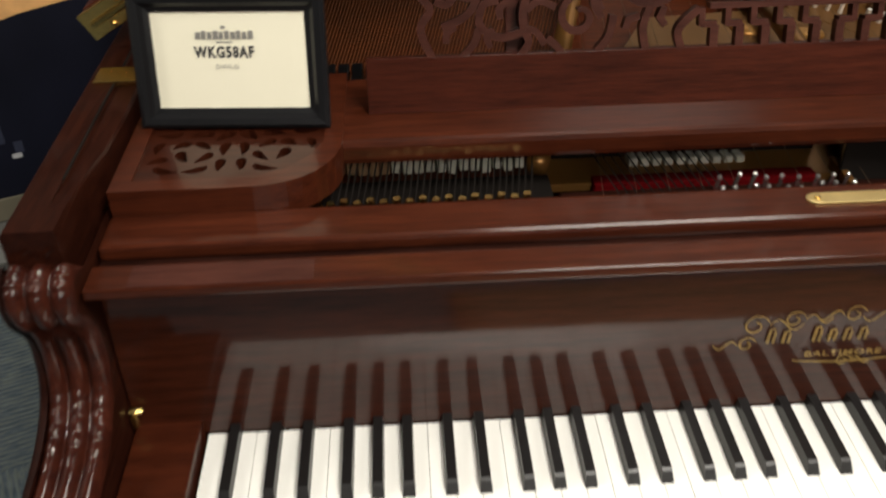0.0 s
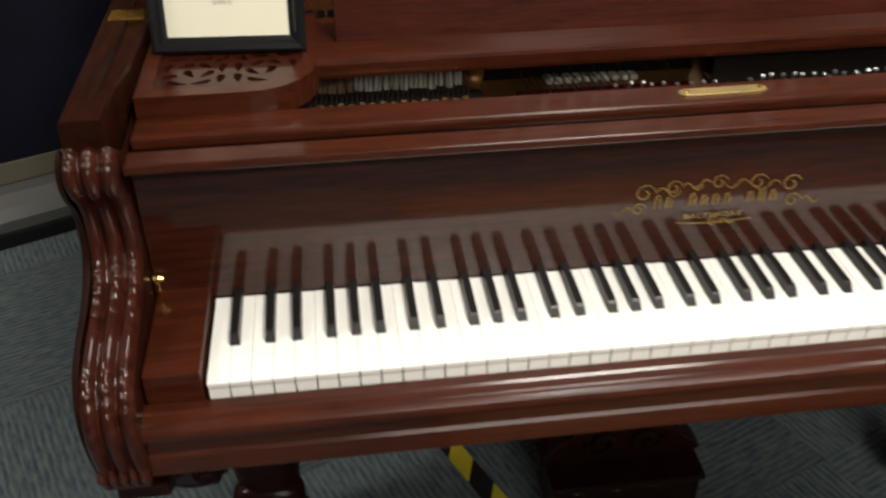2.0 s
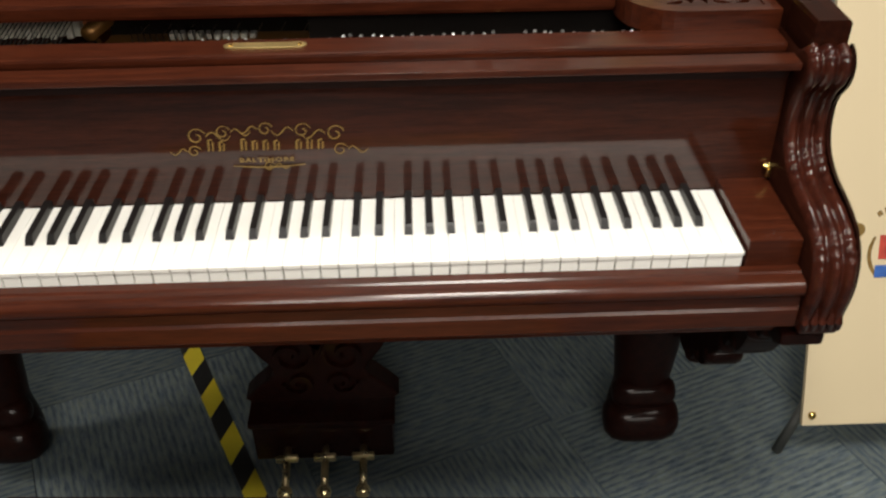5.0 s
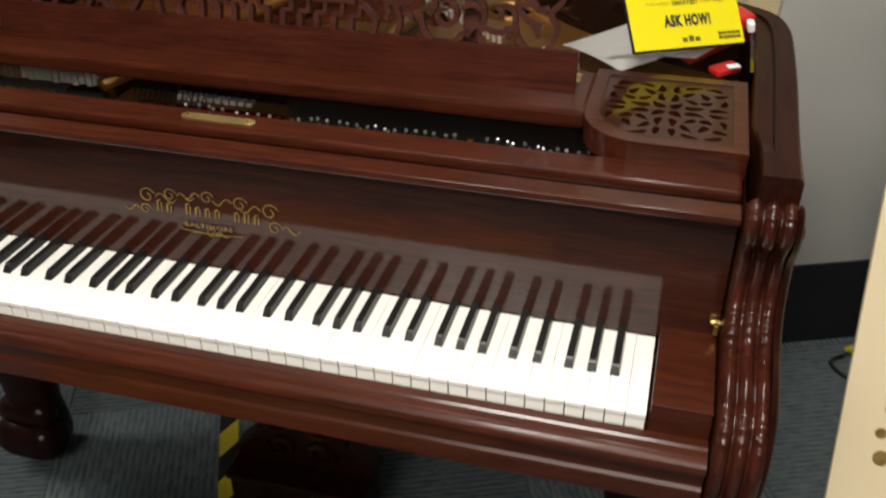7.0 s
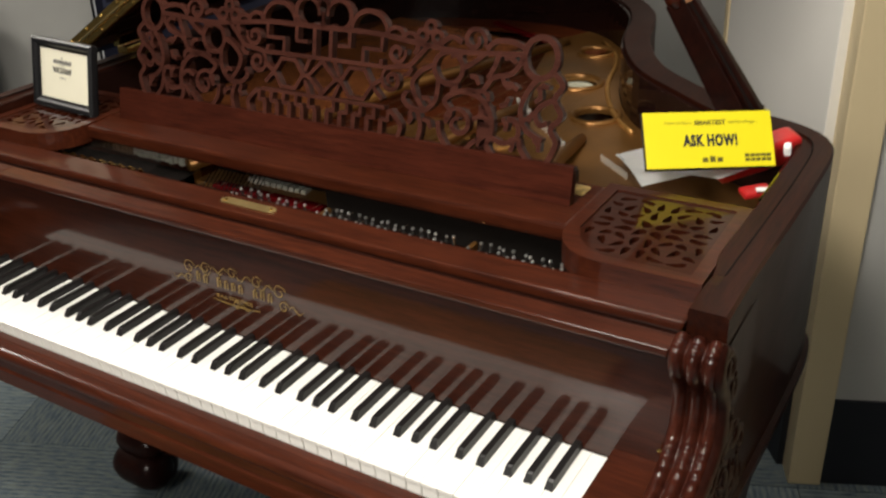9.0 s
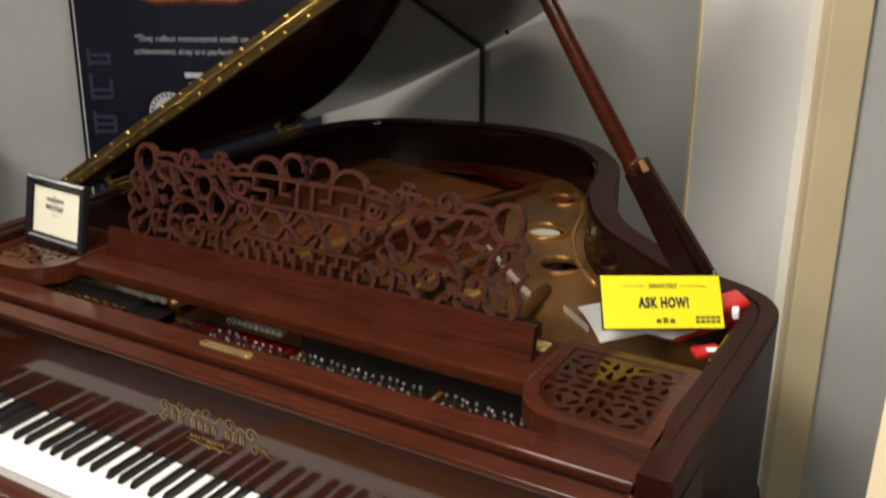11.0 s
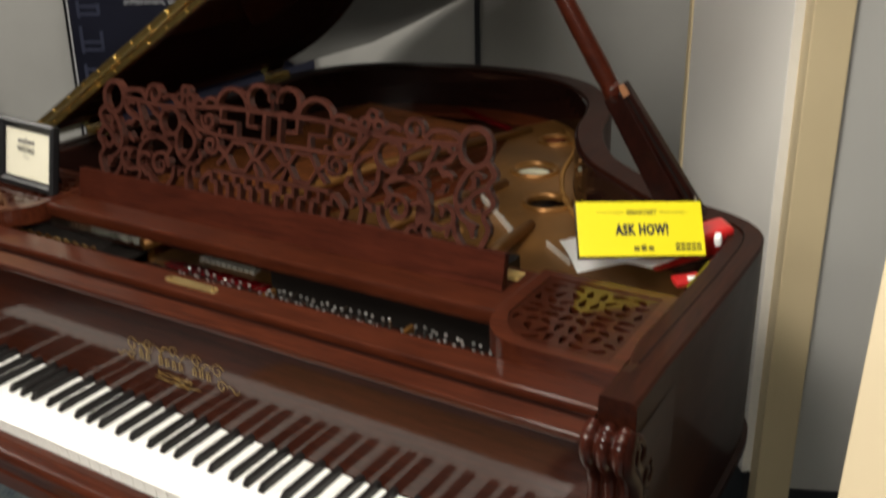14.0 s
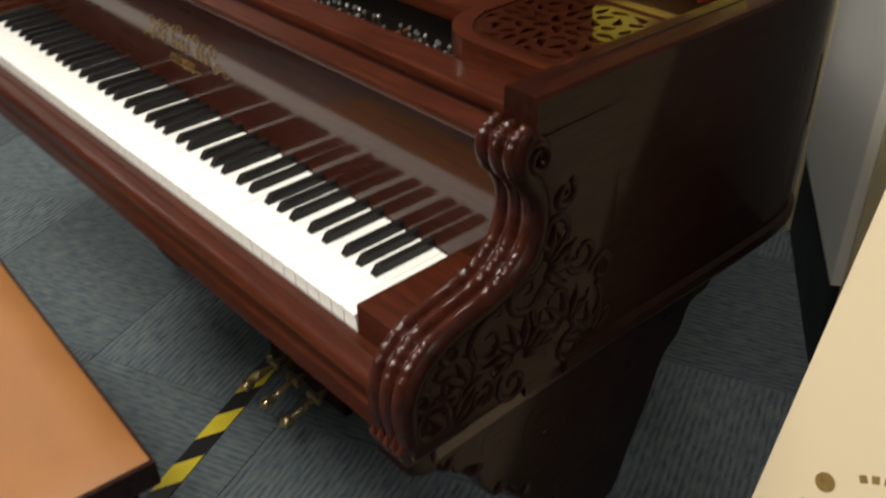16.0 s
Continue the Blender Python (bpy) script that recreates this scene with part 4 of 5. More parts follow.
def arm(x0, x1, outer):
    b = bmesh.new()
    line = smooth_path(ARM_CURVE, 14)
    n = len(line)
    cols = 41
    grid = []
    for i, p in enumerate(line):
        t = (line[min(i + 1, n - 1)] - line[max(i - 1, 0)]).normalized()
        nrm = Vector((-t.y, t.x)) * -1
        v = i / (n - 1)
        # carved scales on the two bends and on the curl
        scaly = max(0, 1 - abs(v - 0.53) / 0.075, 1 - abs(v - 0.74) / 0.055, 1 - abs(v - 0.10) / 0.05) ** 0.5
        row = []
        for j in range(cols):
            u = j / (cols - 1)
            lump = abs(math.sin(math.pi * 3 * u)) ** 0.6
            fade = min(1, i / 14, (n - 1 - i) / 10)
            beads = 0.0014 * scaly * math.sin(v * 240 + 2.2 * int(u * 3 - 0.001)) * lump
            q = p + nrm * ((0.0115 * lump + beads) * fade - 0.006)
            row.append(b.verts.new((x0 + (x1 - x0) * u, q.x, q.y)))
        grid.append(row)
    for r0, r1 in zip(grid, grid[1:]):
        for a, c, d, e in zip(r0, r0[1:], r1[1:], r1):
            b.faces.new((a, c, d, e))
    for j in (0, cols - 1):
        col = [r[j] for r in grid]
        x = col[0].co.x
        ends = [b.verts.new((x, 0.30, 0.634)), b.verts.new((x, 0.30, 0.948))]
        b.faces.new(col + ends).material_index = 1
    return b


for x0, x1, outer in ((-0.1255, -0.0685, -1), (1.3005, 1.3575, 1)):
    a_ob = part("arm_scroll", arm(x0, x1, outer), MAHOG_CARVED, piano, "reeded and scrolled mahogany arm", True)
    a_ob.data.materials.append(MAHOG_Y_SHADE)
    xo = x1 if outer > 0 else x0
    # volute and leaf carving on the outer face
    Mx = Matrix(((0, outer, 0, xo - outer * 0.001), (1, 0, 0, 0), (0, 0, 1, 0), (0, 0, 0, 1)))
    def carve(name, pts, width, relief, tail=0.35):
        part(name, moulded(pts, width, relief, tail, Mx, outer), CARVING_SHADE, a_ob, "", True)
    carve("carved_edge", [(p.x + 0.011, p.y - 0.003) for p in ARM[6:66]], 0.026, 0.011, 0.8)
    carve("carved_curl", spiral(0.131, 0.929, 0.019, 0.004, 2.6, -1.6, 40), 0.015, 0.012, 0.6)
    carve("carved_edge", [(p.x + 0.036, p.y - 0.014) for p in ARM[22:58]], 0.007, 0.003, 0.5)
    for cy, cz, r0, a0, tn in ((0.022, 0.712, 0.030, 2.6, -1.3), (-0.008, 0.672, 0.026, 0.5, 1.6), (0.072, 0.735, 0.034, 1.0, 1.2), (0.125, 0.775, 0.034, 0.2, -1.3), (0.165, 0.825, 0.026, -0.6, 1.3), (0.172, 0.735, 0.038, 2.0, 1.2), (0.060, 0.668, 0.030, 3.2, -1.3), (0.225, 0.700, 0.034, 1.0, -1.2), (0.215, 0.780, 0.026, 2.4, 1.3), (0.020, 0.752, 0.016, 1.2, 1.4), (-0.022, 0.708, 0.014, 2.0, -1.4), (0.205, 0.655, 0.026, 0.2, 1.3), (0.110, 0.655, 0.024, 2.2, 1.3), (0.250, 0.745, 0.020, 3.0, -1.3), (0.178, 0.870, 0.018, 1.0, -1.3)):
        carve("carved_scroll", spiral(cy, cz, r0, r0 * 0.18, a0, tn, 30), 0.013, 0.0065)
    for cy, cz, a0, count in ((0.118, 0.690, -0.4, 8), (0.045, 0.690, 1.2, 5), (0.190, 0.690, 0.4, 6), (0.150, 0.790, -1.0, 5), (0.015, 0.650, 0.0, 5), (0.235, 0.650, 0.4, 5)):
        for k in range(count):
            ang = a0 + k * 0.5
            pts = [(cy + q * math.cos(ang + 5.5 * q), cz + q * math.sin(ang + 5.5 * q)) for q in (0.010, 0.022, 0.034, 0.046, 0.056)]
            carve("carved_leaf", pts, 0.017, 0.0075, 0.12)
    foot = bmesh.new()
    xa, xb = min(x0, x1), max(x0, x1)
    box(xa + 0.002, xb - 0.002, -0.0405, 0.05, 0.626, 0.668, 0.006, foot)
    for k in range(5):
        tube([(xa + 0.006 + 0.011 * k, -0.041, 0.662), (xa + 0.006 + 0.011 * k, -0.044, 0.650), (xa + 0.009 + 0.011 * k, -0.041, 0.636)], [0.003, 0.0055, 0.003], 8, foot)
    part("arm_foot", foot, MAHOG_CARVED, a_ob)
for x in (-0.066, 1.299):
    s = 1 if x < 0 else -1
    b = lathe([(0.004, 0.0), (0.0045, 0.006), (0.003, 0.012)], 0, 0, 10)
    b.transform(pose(x, 0.145, 0.775, 0, s * 90, 0))
    box(x + s * 0.004 - 0.003, x + s * 0.004 + 0.003, 0.139, 0.145, 0.759, 0.772, 0.001, b)
    part("fallboard_catch", b, BRASS, piano, "small brass catch")


# legs with carved brackets
def roll(cx, cy, cz, r_, half):
    """A rounded scroll lying across the leg."""
    v = lathe([(r_ * 0.2, -half), (r_ * 0.55, -half * 0.95), (r_ * 0.82, -half * 0.80), (r_ * 0.97, -half * 0.52), (r_, -half * 0.2), (r_, half * 0.2), (r_ * 0.97, half * 0.52), (r_ * 0.82, half * 0.80), (r_ * 0.55, half * 0.95), (r_ * 0.2, half)], 0, 0, 20)
    v.transform(pose(cx, cy, cz, 0, 90, 0))
    return v


def leg(x, y, out):
    prof = [(0.036, 0.022), (0.052, 0.034), (0.062, 0.065), (0.059, 0.11), (0.054, 0.15), (0.058, 0.20), (0.064, 0.27), (0.068, 0.36), (0.071, 0.48), (0.074, 0.618)]
    fine = [(p.x, p.y) for p in smooth_path(prof, 3)]
    b = lathe(fine, 0, 0, 22)
    b.transform(pose(x, y, 0) @ Matrix.Diagonal((1, 0.85, 1, 1)))
    ob = part("leg", b, LEG_WOOD_SHADE, piano, "stout carved mahogany leg with a scrolled foot", True)
    part("foot_scroll", roll(x, y - 0.032, 0.076, 0.050, 0.074), LEG_WOOD_SHADE, ob, "carved scroll across the leg's foot", True)
    part("foot_scroll", roll(x, y - 0.026, 0.142, 0.034, 0.062), LEG_WOOD_SHADE, ob, "smaller carved scroll over the foot", True)
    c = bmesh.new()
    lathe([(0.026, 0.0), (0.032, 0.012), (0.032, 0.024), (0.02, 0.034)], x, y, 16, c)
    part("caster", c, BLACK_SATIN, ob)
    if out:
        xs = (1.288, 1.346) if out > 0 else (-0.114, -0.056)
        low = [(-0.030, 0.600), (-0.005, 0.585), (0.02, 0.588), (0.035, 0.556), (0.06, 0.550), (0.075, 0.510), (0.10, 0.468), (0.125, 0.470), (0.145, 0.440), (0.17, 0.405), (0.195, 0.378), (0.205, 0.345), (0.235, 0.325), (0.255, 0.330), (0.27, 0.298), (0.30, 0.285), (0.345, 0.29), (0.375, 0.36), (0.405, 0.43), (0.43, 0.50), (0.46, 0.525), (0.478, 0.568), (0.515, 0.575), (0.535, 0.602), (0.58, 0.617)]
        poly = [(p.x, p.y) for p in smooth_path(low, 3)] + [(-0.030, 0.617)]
        part("leg_bracket", prism(poly, xs[0], xs[1], "x", 0.004), LEG_WOOD_SHADE, ob, "scrolled carved bracket beside the leg")
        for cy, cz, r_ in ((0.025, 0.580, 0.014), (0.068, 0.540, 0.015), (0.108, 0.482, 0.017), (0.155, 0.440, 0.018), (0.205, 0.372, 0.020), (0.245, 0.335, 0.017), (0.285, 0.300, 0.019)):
            part("bracket_knob", roll((xs[0] + xs[1]) / 2, cy, cz, r_, 0.033), LEG_WOOD_SHADE, ob, "", True)
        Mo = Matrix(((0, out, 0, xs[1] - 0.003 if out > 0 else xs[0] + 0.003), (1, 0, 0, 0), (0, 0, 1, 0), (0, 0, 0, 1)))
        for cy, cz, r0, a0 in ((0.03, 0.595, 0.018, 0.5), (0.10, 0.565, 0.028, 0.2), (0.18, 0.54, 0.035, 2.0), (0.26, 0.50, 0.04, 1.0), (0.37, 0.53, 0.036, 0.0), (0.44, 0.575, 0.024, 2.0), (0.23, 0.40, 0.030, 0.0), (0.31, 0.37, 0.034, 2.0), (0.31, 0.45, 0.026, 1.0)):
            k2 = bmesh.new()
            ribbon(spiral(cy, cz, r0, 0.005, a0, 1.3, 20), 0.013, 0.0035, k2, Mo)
            part("bracket_scroll", k2, LEG_WOOD_SHADE, ob)
    return ob


leg(-0.008, 0.378, -1)
leg(1.240, 0.378, 1)
leg(0.36, 1.36, 0)

# pedal lyre
ly = [(-0.13, 0.155), (0.13, 0.155), (0.115, 0.20), (0.085, 0.235), (0.12, 0.29), (0.148, 0.36), (0.15, 0.43), (0.13, 0.49), (0.10, 0.53), (0.12, 0.575), (0.14, 0.61), (-0.14, 0.61), (-0.12, 0.575), (-0.10, 0.53), (-0.13, 0.49), (-0.15, 0.43), (-0.148, 0.36), (-0.12, 0.29), (-0.085, 0.235), (-0.115, 0.20)]
LX, LY = 0.617, 0.337
lyre = part("pedal_lyre", prism([(LX + p.x, p.y) for p in smooth_path(ly, 3, True)], LY, LY + 0.05, "y", 0.005), LEG_WOOD_SHADE, piano, "carved mahogany pedal lyre")
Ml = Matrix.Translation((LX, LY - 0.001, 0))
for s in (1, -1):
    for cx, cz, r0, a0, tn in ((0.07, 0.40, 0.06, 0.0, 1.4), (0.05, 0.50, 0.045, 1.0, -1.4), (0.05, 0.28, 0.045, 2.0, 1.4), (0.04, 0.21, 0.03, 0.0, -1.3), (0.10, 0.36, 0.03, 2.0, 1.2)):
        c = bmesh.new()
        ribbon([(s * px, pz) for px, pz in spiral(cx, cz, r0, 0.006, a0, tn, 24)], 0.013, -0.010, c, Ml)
        part("lyre_scroll", c, LEG_WOOD_SHADE, lyre)
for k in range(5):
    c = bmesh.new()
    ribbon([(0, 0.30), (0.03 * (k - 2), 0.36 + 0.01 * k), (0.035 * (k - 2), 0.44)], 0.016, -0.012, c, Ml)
    part("lyre_leaf", c, LEG_WOOD_SHADE, lyre)
part("pedal_box", box(LX - 0.133, LX + 0.133, LY - 0.053, LY + 0.060, 0.055, 0.158, 0.006), LEG_WOOD_SHADE, lyre, "moulded mahogany pedal box")
part("pedal_box_moulding", box(LX - 0.138, LX + 0.138, LY - 0.059, LY + 0.065, 0.146, 0.160, 0.004), LEG_WOOD_SHADE, lyre)
for dx in (-0.068, 0.004, 0.076):
    px = LX + dx
    p = bmesh.new()
    tube([(px, LY - 0.045, 0.085), (px, LY - 0.080, 0.090), (px, LY - 0.115, 0.078), (px, LY - 0.143, 0.072)], [0.006, 0.0075, 0.007, 0.007], 10, p)
    bmesh.ops.create_uvsphere(p, u_segments=14, v_segments=8, radius=0.0145, matrix=pose(px, LY - 0.149, 0.071) @ Matrix.Diagonal((1, 1.1, 0.8, 1)))
    box(px - 0.021, px + 0.021, LY - 0.089, LY - 0.077, 0.084, 0.098, 0.003, p)
    part("pedal", p, PEDAL_BRASS, lyre, "worn brass pedal", True)
for dx in (-0.03, 0.03):
    part("lyre_brace", tube([(LX + dx, LY + 0.045, 0.12), (LX + dx * 2.5, LY + 0.335, 0.62)], 0.008, 8), BRASS, lyre)

# lid, hinged along the left side, with its folded front flap
LID = pose(-0.12, 0, 1.004, 0, -30.2, 0)
lid_curve = smooth_path([(1.475, 0.56), (1.46, 0.66), (1.41, 0.77), (1.33, 0.850), (1.231, 0.902), (1.180, 0.940), (1.085, 1.07), (0.985, 1.265), (0.910, 1.50), (0.855, 1.66), (0.77, 1.80), (0.64, 1.92), (0.46, 1.99), (0.27, 1.96), (0.10, 1.85), (0.0, 1.72)], 4)
lid_poly = [(0.0, 0.50), (1.47, 0.50)] + [(p.x, p.y) for p in lid_curve]
b = prism(lid_poly, 0.0, 0.020, "z", 0.003)
b.transform(LID)
lid = part("lid", b, LID_WOOD, piano, "raised lid with polished dark underside")
b = box(-0.004, 1.475, 0.50, 0.86, 0.0205, 0.036, 0.003)
b.transform(LID)
part("lid_flap", b, MAHOG, lid, "front flap of the lid folded back on top")
b = box(-0.01, 1.48, 0.4895, 0.4995, 0.002, 0.034, 0.0015)
b.transform(LID)
hinge = part("lid_hinge", b, BRASS, lid, "long brass piano hinge along the lid's fold")
SCREW_MESH = mesh_of("hinge_screw", lathe([(0.0038, 0), (0.0032, 0.0016), (0.0014, 0.0024)], 0, 0, 8), BRASS, True)
for k in range(24):
    for zz in (0.008, 0.028):
        placed("hinge_screw", SCREW_MESH, lid, LID @ pose(0.02 + k * 0.062 + (0.0 if zz < 0.02 else 0.02), 0.4895, zz, 90, 0, 0))
b = tube([(0.0, 0.4885, 0.018), (1.475, 0.4885, 0.018)], 0.004, 8)
b.transform(LID)
part("hinge_knuckle", b, BRASS, lid, "", True)
for yy in (0.62, 1.22):
    part("side_hinge", box(-0.128, -0.095, yy, yy + 0.07, 0.985, 1.003, 0.002), BRASS, lid)
b = box(1.215, 1.25, 0.90, 0.912, -0.010, -0.001, 0.002)
tube([(1.235, 0.905, -0.004), (1.235, 0.905, -0.018), (1.242, 0.916, -0.022)], 0.0035, 8, b)
b.transform(LID)
part("lid_hook", b, BRASS, lid, "brass hook under the lid")
for u, yy in ((1.12, 0.98), (0.84, 1.58), (0.40, 1.95)):
    q = lathe([(0.0055, 0), (0.0055, -0.005), (0.003, -0.008)], 0, 0, 12)
    q.transform(LID @ pose(u, yy, 0))
    part("lid_buffer", q, BLACK_SATIN, lid)
P0, P1 = Vector((1.212, 0.735, 0.965)), Vector((0.8485, 0.715, 1.5630))
dirp = P1 - P0
across = Vector((dirp.z, 0, -dirp.x)).normalized()


def stick(a, c, wide, deep, bev):
    """A squared stick from a to c, as wide and deep as told at each end."""
    bm = bmesh.new()
    d = (c - a).normalized()
    u = Vector((d.z, 0, -d.x)).normalized()
    v = d.cross(u)
    rows_ = []
    for p, w in ((a, wide[0]), (c, wide[1])):
        rows_.append([bm.verts.new(p + u * (w / 2 * i) + v * (deep / 2 * k)) for i, k in ((-1, -1), (1, -1), (1, 1), (-1, 1))])
    for k in range(4):
        bm.faces.new((rows_[0][k], rows_[0][(k + 1) % 4], rows_[1][(k + 1) % 4], rows_[1][k]))
    bm.faces.new(rows_[0][::-1])
    bm.faces.new(rows_[1])
    bmesh.ops.recalc_face_normals(bm, faces=bm.faces)
    bmesh.ops.bevel(bm, geom=bm.edges[:], offset=bev, segments=2, affect="EDGES", profile=0.6)
    return bm


pr = bmesh.new()
tube([P0 + dirp * t for t in (0.33, 0.36, 0.42, 0.55, 0.8, 0.97, 1.0)], [0.0135, 0.0150, 0.0165, 0.0160, 0.0138, 0.012, 0.0105], 12, pr)
prop = part("lid_prop", pr, PROP_WOOD, piano, "turned mahogany lid prop", True)
part("lower_stick", stick(P0, P0 + dirp * 0.345, (0.046, 0.036), 0.024, 0.004), LEG_WOOD_SHADE, prop, "broad squared foot of the lid prop")
q = lathe([(0.0142, -0.009), (0.0172, -0.004), (0.0172, 0.005), (0.0158, 0.012)], 0, 0, 14)
q.transform(Matrix.Translation(P0 + dirp * 0.352) @ dirp.to_track_quat("Z", "Y").to_matrix().to_4x4())
part("prop_collar", q, PROP_WOOD, prop, "rounded collar of the prop", True)
S0, S1 = P0 + Vector((0.042, 0.004, 0.0)), P0 + dirp * 0.36 + across * 0.021
short = part("short_prop", stick(S0, S1, (0.020, 0.016), 0.020, 0.003), LEG_WOOD_SHADE, prop, "short second prop stick")
part("stick_groove", stick(S0 + Vector((0, -0.0105, 0)), S1 + Vector((0, -0.0105, 0)), (0.004, 0.003), 0.003, 0.0008), DARK, short)
part("stick_end", stick(S1 - dirp * 0.03 + Vector((0.001, -0.010, 0.0005)), S1 + Vector((0.001, -0.010, 0.0005)), (0.012, 0.010), 0.005, 0.0015), LIT_WOOD, short, "end of the short prop, its orange light put into the colour")
q = lathe([(0.0125, -0.010), (0.0140, 0.0), (0.0125, 0.010)], 0, 0, 12)
q.transform(Matrix.Translation(P1 - dirp.normalized() * 0.02) @ dirp.to_track_quat("Z", "Y").to_matrix().to_4x4())
part("prop_cup", q, BRASS, prop, "small brass cup at the prop's end")
part("prop_base", box(1.205, 1.275, 0.71, 0.765, 0.93, 0.984, 0.003), MAHOG, prop)


# ---- things on and round the piano ----
# framed price card on the left shelf
FR = pose(0.0385, 0.3425, 0.9675, -12.8, 0, -4.2)
pf = thing("picture_frame", "black picture frame with a cream model card on a shelf", "picture frame", m=FR)
fw, fh, fb = 0.186, 0.131, 0.019
prof = [(0.0, 0.0), (0.0, 0.010), (0.004, 0.013), (0.010, 0.012), (0.014, 0.008), (0.019, 0.006), (0.019, 0.0)]
b = bmesh.new()
rows = []
for cx, cz in ((-1, 0), (1, 0), (1, 1), (-1, 1)):
    row = []
    for d, h in prof:
        row.append(b.verts.new((cx * (fw / 2 - d), -h, (d if cz == 0 else fh - d))))
    rows.append(row)
for k in range(4):
    r0, r1 = rows[k], rows[(k + 1) % 4]
    for i in range(len(prof)):
        j = (i + 1) % len(prof)
        b.faces.new((r0[i], r1[i], r1[j], r0[j]))
part("frame", b, BLACK_SATIN, pf, "black moulded wooden frame")
part("backing", box(-fw / 2 + 0.003, fw / 2 - 0.003, 0.0005, 0.005, 0.003, fh - 0.003), BLACK_SATIN, pf)
st = bmesh.new()
box(-0.03, 0.03, 0.0, 0.003, 0.0, 0.11, 0.001, st)
st.transform(pose(0, 0.05, 0.011, 28, 0, 0))
part("easel_back", st, BLACK_SATIN, pf, "folding strut behind the frame")
part("card", box(-fw / 2 + fb - 0.002, fw / 2 - fb + 0.002, -0.004, -0.001, fb - 0.002, fh - fb + 0.002), CARD, pf, "cream printed card")
writing("model_code", "WKG58AF", 0.058, 0.0115, INK, pf, pose(-0.006, -0.0046, 0.0735), bold=0.04, space=1.18)
writing("finish_code", "DWLG", 0.022, 0.0045, INK_GREY, pf, pose(-0.004, -0.0046, 0.0595))
b = bmesh.new()
for k in range(10):
    u = -0.032 + 0.0056 * k
    flat_bar(u, u + (0.0042 if k % 3 else 0.0048), 0.086, 0.0925 + 0.0012 * (k % 2), -0.0045, b)
flat_bar(-0.013, 0.003, 0.0825, 0.0835, -0.0045, b)
flat_bar(-0.007, -0.003, 0.0955, 0.0985, -0.0045, b)
part("card_heading", b, INK_GREY, pf, "small grey heading printed as blocks")

# yellow sign with its plastic holder on the right of the plate
SG = pose(1.2175, 0.528, 0.985, -36, 3.5, 37.5)
sg = thing("yellow_sign", "bright yellow advertising card with black print leaning in the piano", "sign", m=SG)
part("backing_board", box(-0.0975, 0.0975, 0.0, 0.004, -0.002, 0.0835, 0.0006), BLACK_SATIN, sg, "black edge of the sign")
part("face", box(-0.0955, 0.0975, -0.002, -0.0003, 0.0, 0.0835, 0.0004), YELLOW, sg, "yellow printed face")
writing("headline", "ASK HOW!", 0.082, 0.0185, INK, sg, pose(0.002, -0.0026, 0.0405), bold=0.06, space=1.14)
writing("small_line", "SMARTEST", 0.047, 0.0075, YELLOW_INK, sg, pose(0.004, -0.0026, 0.067), bold=0.035)
writing("small_line", "I use today's", 0.040, 0.0058, YELLOW_INK, sg, pose(-0.044, -0.0026, 0.0668))
writing("small_line", "technology...", 0.046, 0.0058, YELLOW_INK, sg, pose(0.054, -0.0026, 0.0668))
b = bmesh.new()
for k in range(3):
    flat_bar(-0.012 + 0.011 * k, -0.004 + 0.011 * k, 0.008, 0.0145 + 0.002 * (k == 1), -0.0024, b)
part("maker_mark", b, YELLOW_INK, sg)
b = bmesh.new()
for k in range(2):
    for j in range(5):
        flat_bar(0.052 + 0.0082 * j, 0.0585 + 0.0082 * j, 0.008 + 0.0065 * k, 0.0125 + 0.0065 * k, -0.0024, b)
part("fine_print", b, YELLOW_INK, sg)
part("clip", tube([(0.088, -0.004, 0.083), (0.090, 0.0, 0.091), (0.094, 0.006, 0.083), (0.092, 0.008, 0.075)], 0.0022, 8), STEEL, sg, "shiny wire clip")

# red folded pouch and papers behind the sign
pc = thing("red_pouch", "red plastic pouch with white end tabs lying on the plate", "pouch")
PO = pose(1.272, 0.668, 0.962, 10, -8, 48)
b = box(-0.100, 0.040, -0.021, 0.021, -0.012, 0.028, 0.011, None, 3)
for v in b.verts:
    v.co.z += 0.006 * math.sin(v.co.x * 60) * (v.co.z > 0)
b.transform(PO)
part("body", b, RED, pc, smooth=True)
b = box(0.0, 0.011, -0.008, 0.010, 0.0, 0.016, 0.004)
b.transform(pose(1.298, 0.621, 0.985, 10, -8, 10))
part("tab", b, PAPER, pc, "white tab")
b = box(-0.026, 0.018, -0.013, 0.013, 0.0, 0.010, 0.004)
b.transform(pose(1.276, 0.580, 0.934, 6, -4, 40))
part("fold", b, RED, pc, "folded end of the pouch")
b = box(0.0, 0.020, -0.005, 0.005, 0.0, 0.003, 0.001)
b.transform(pose(1.276, 0.566, 0.945, 8, 0, 30))
part("strap", b, PAPER, pc, "white strap")
pp = thing("paper_sheets", "loose white paper sheets lying inside the piano", "paper")
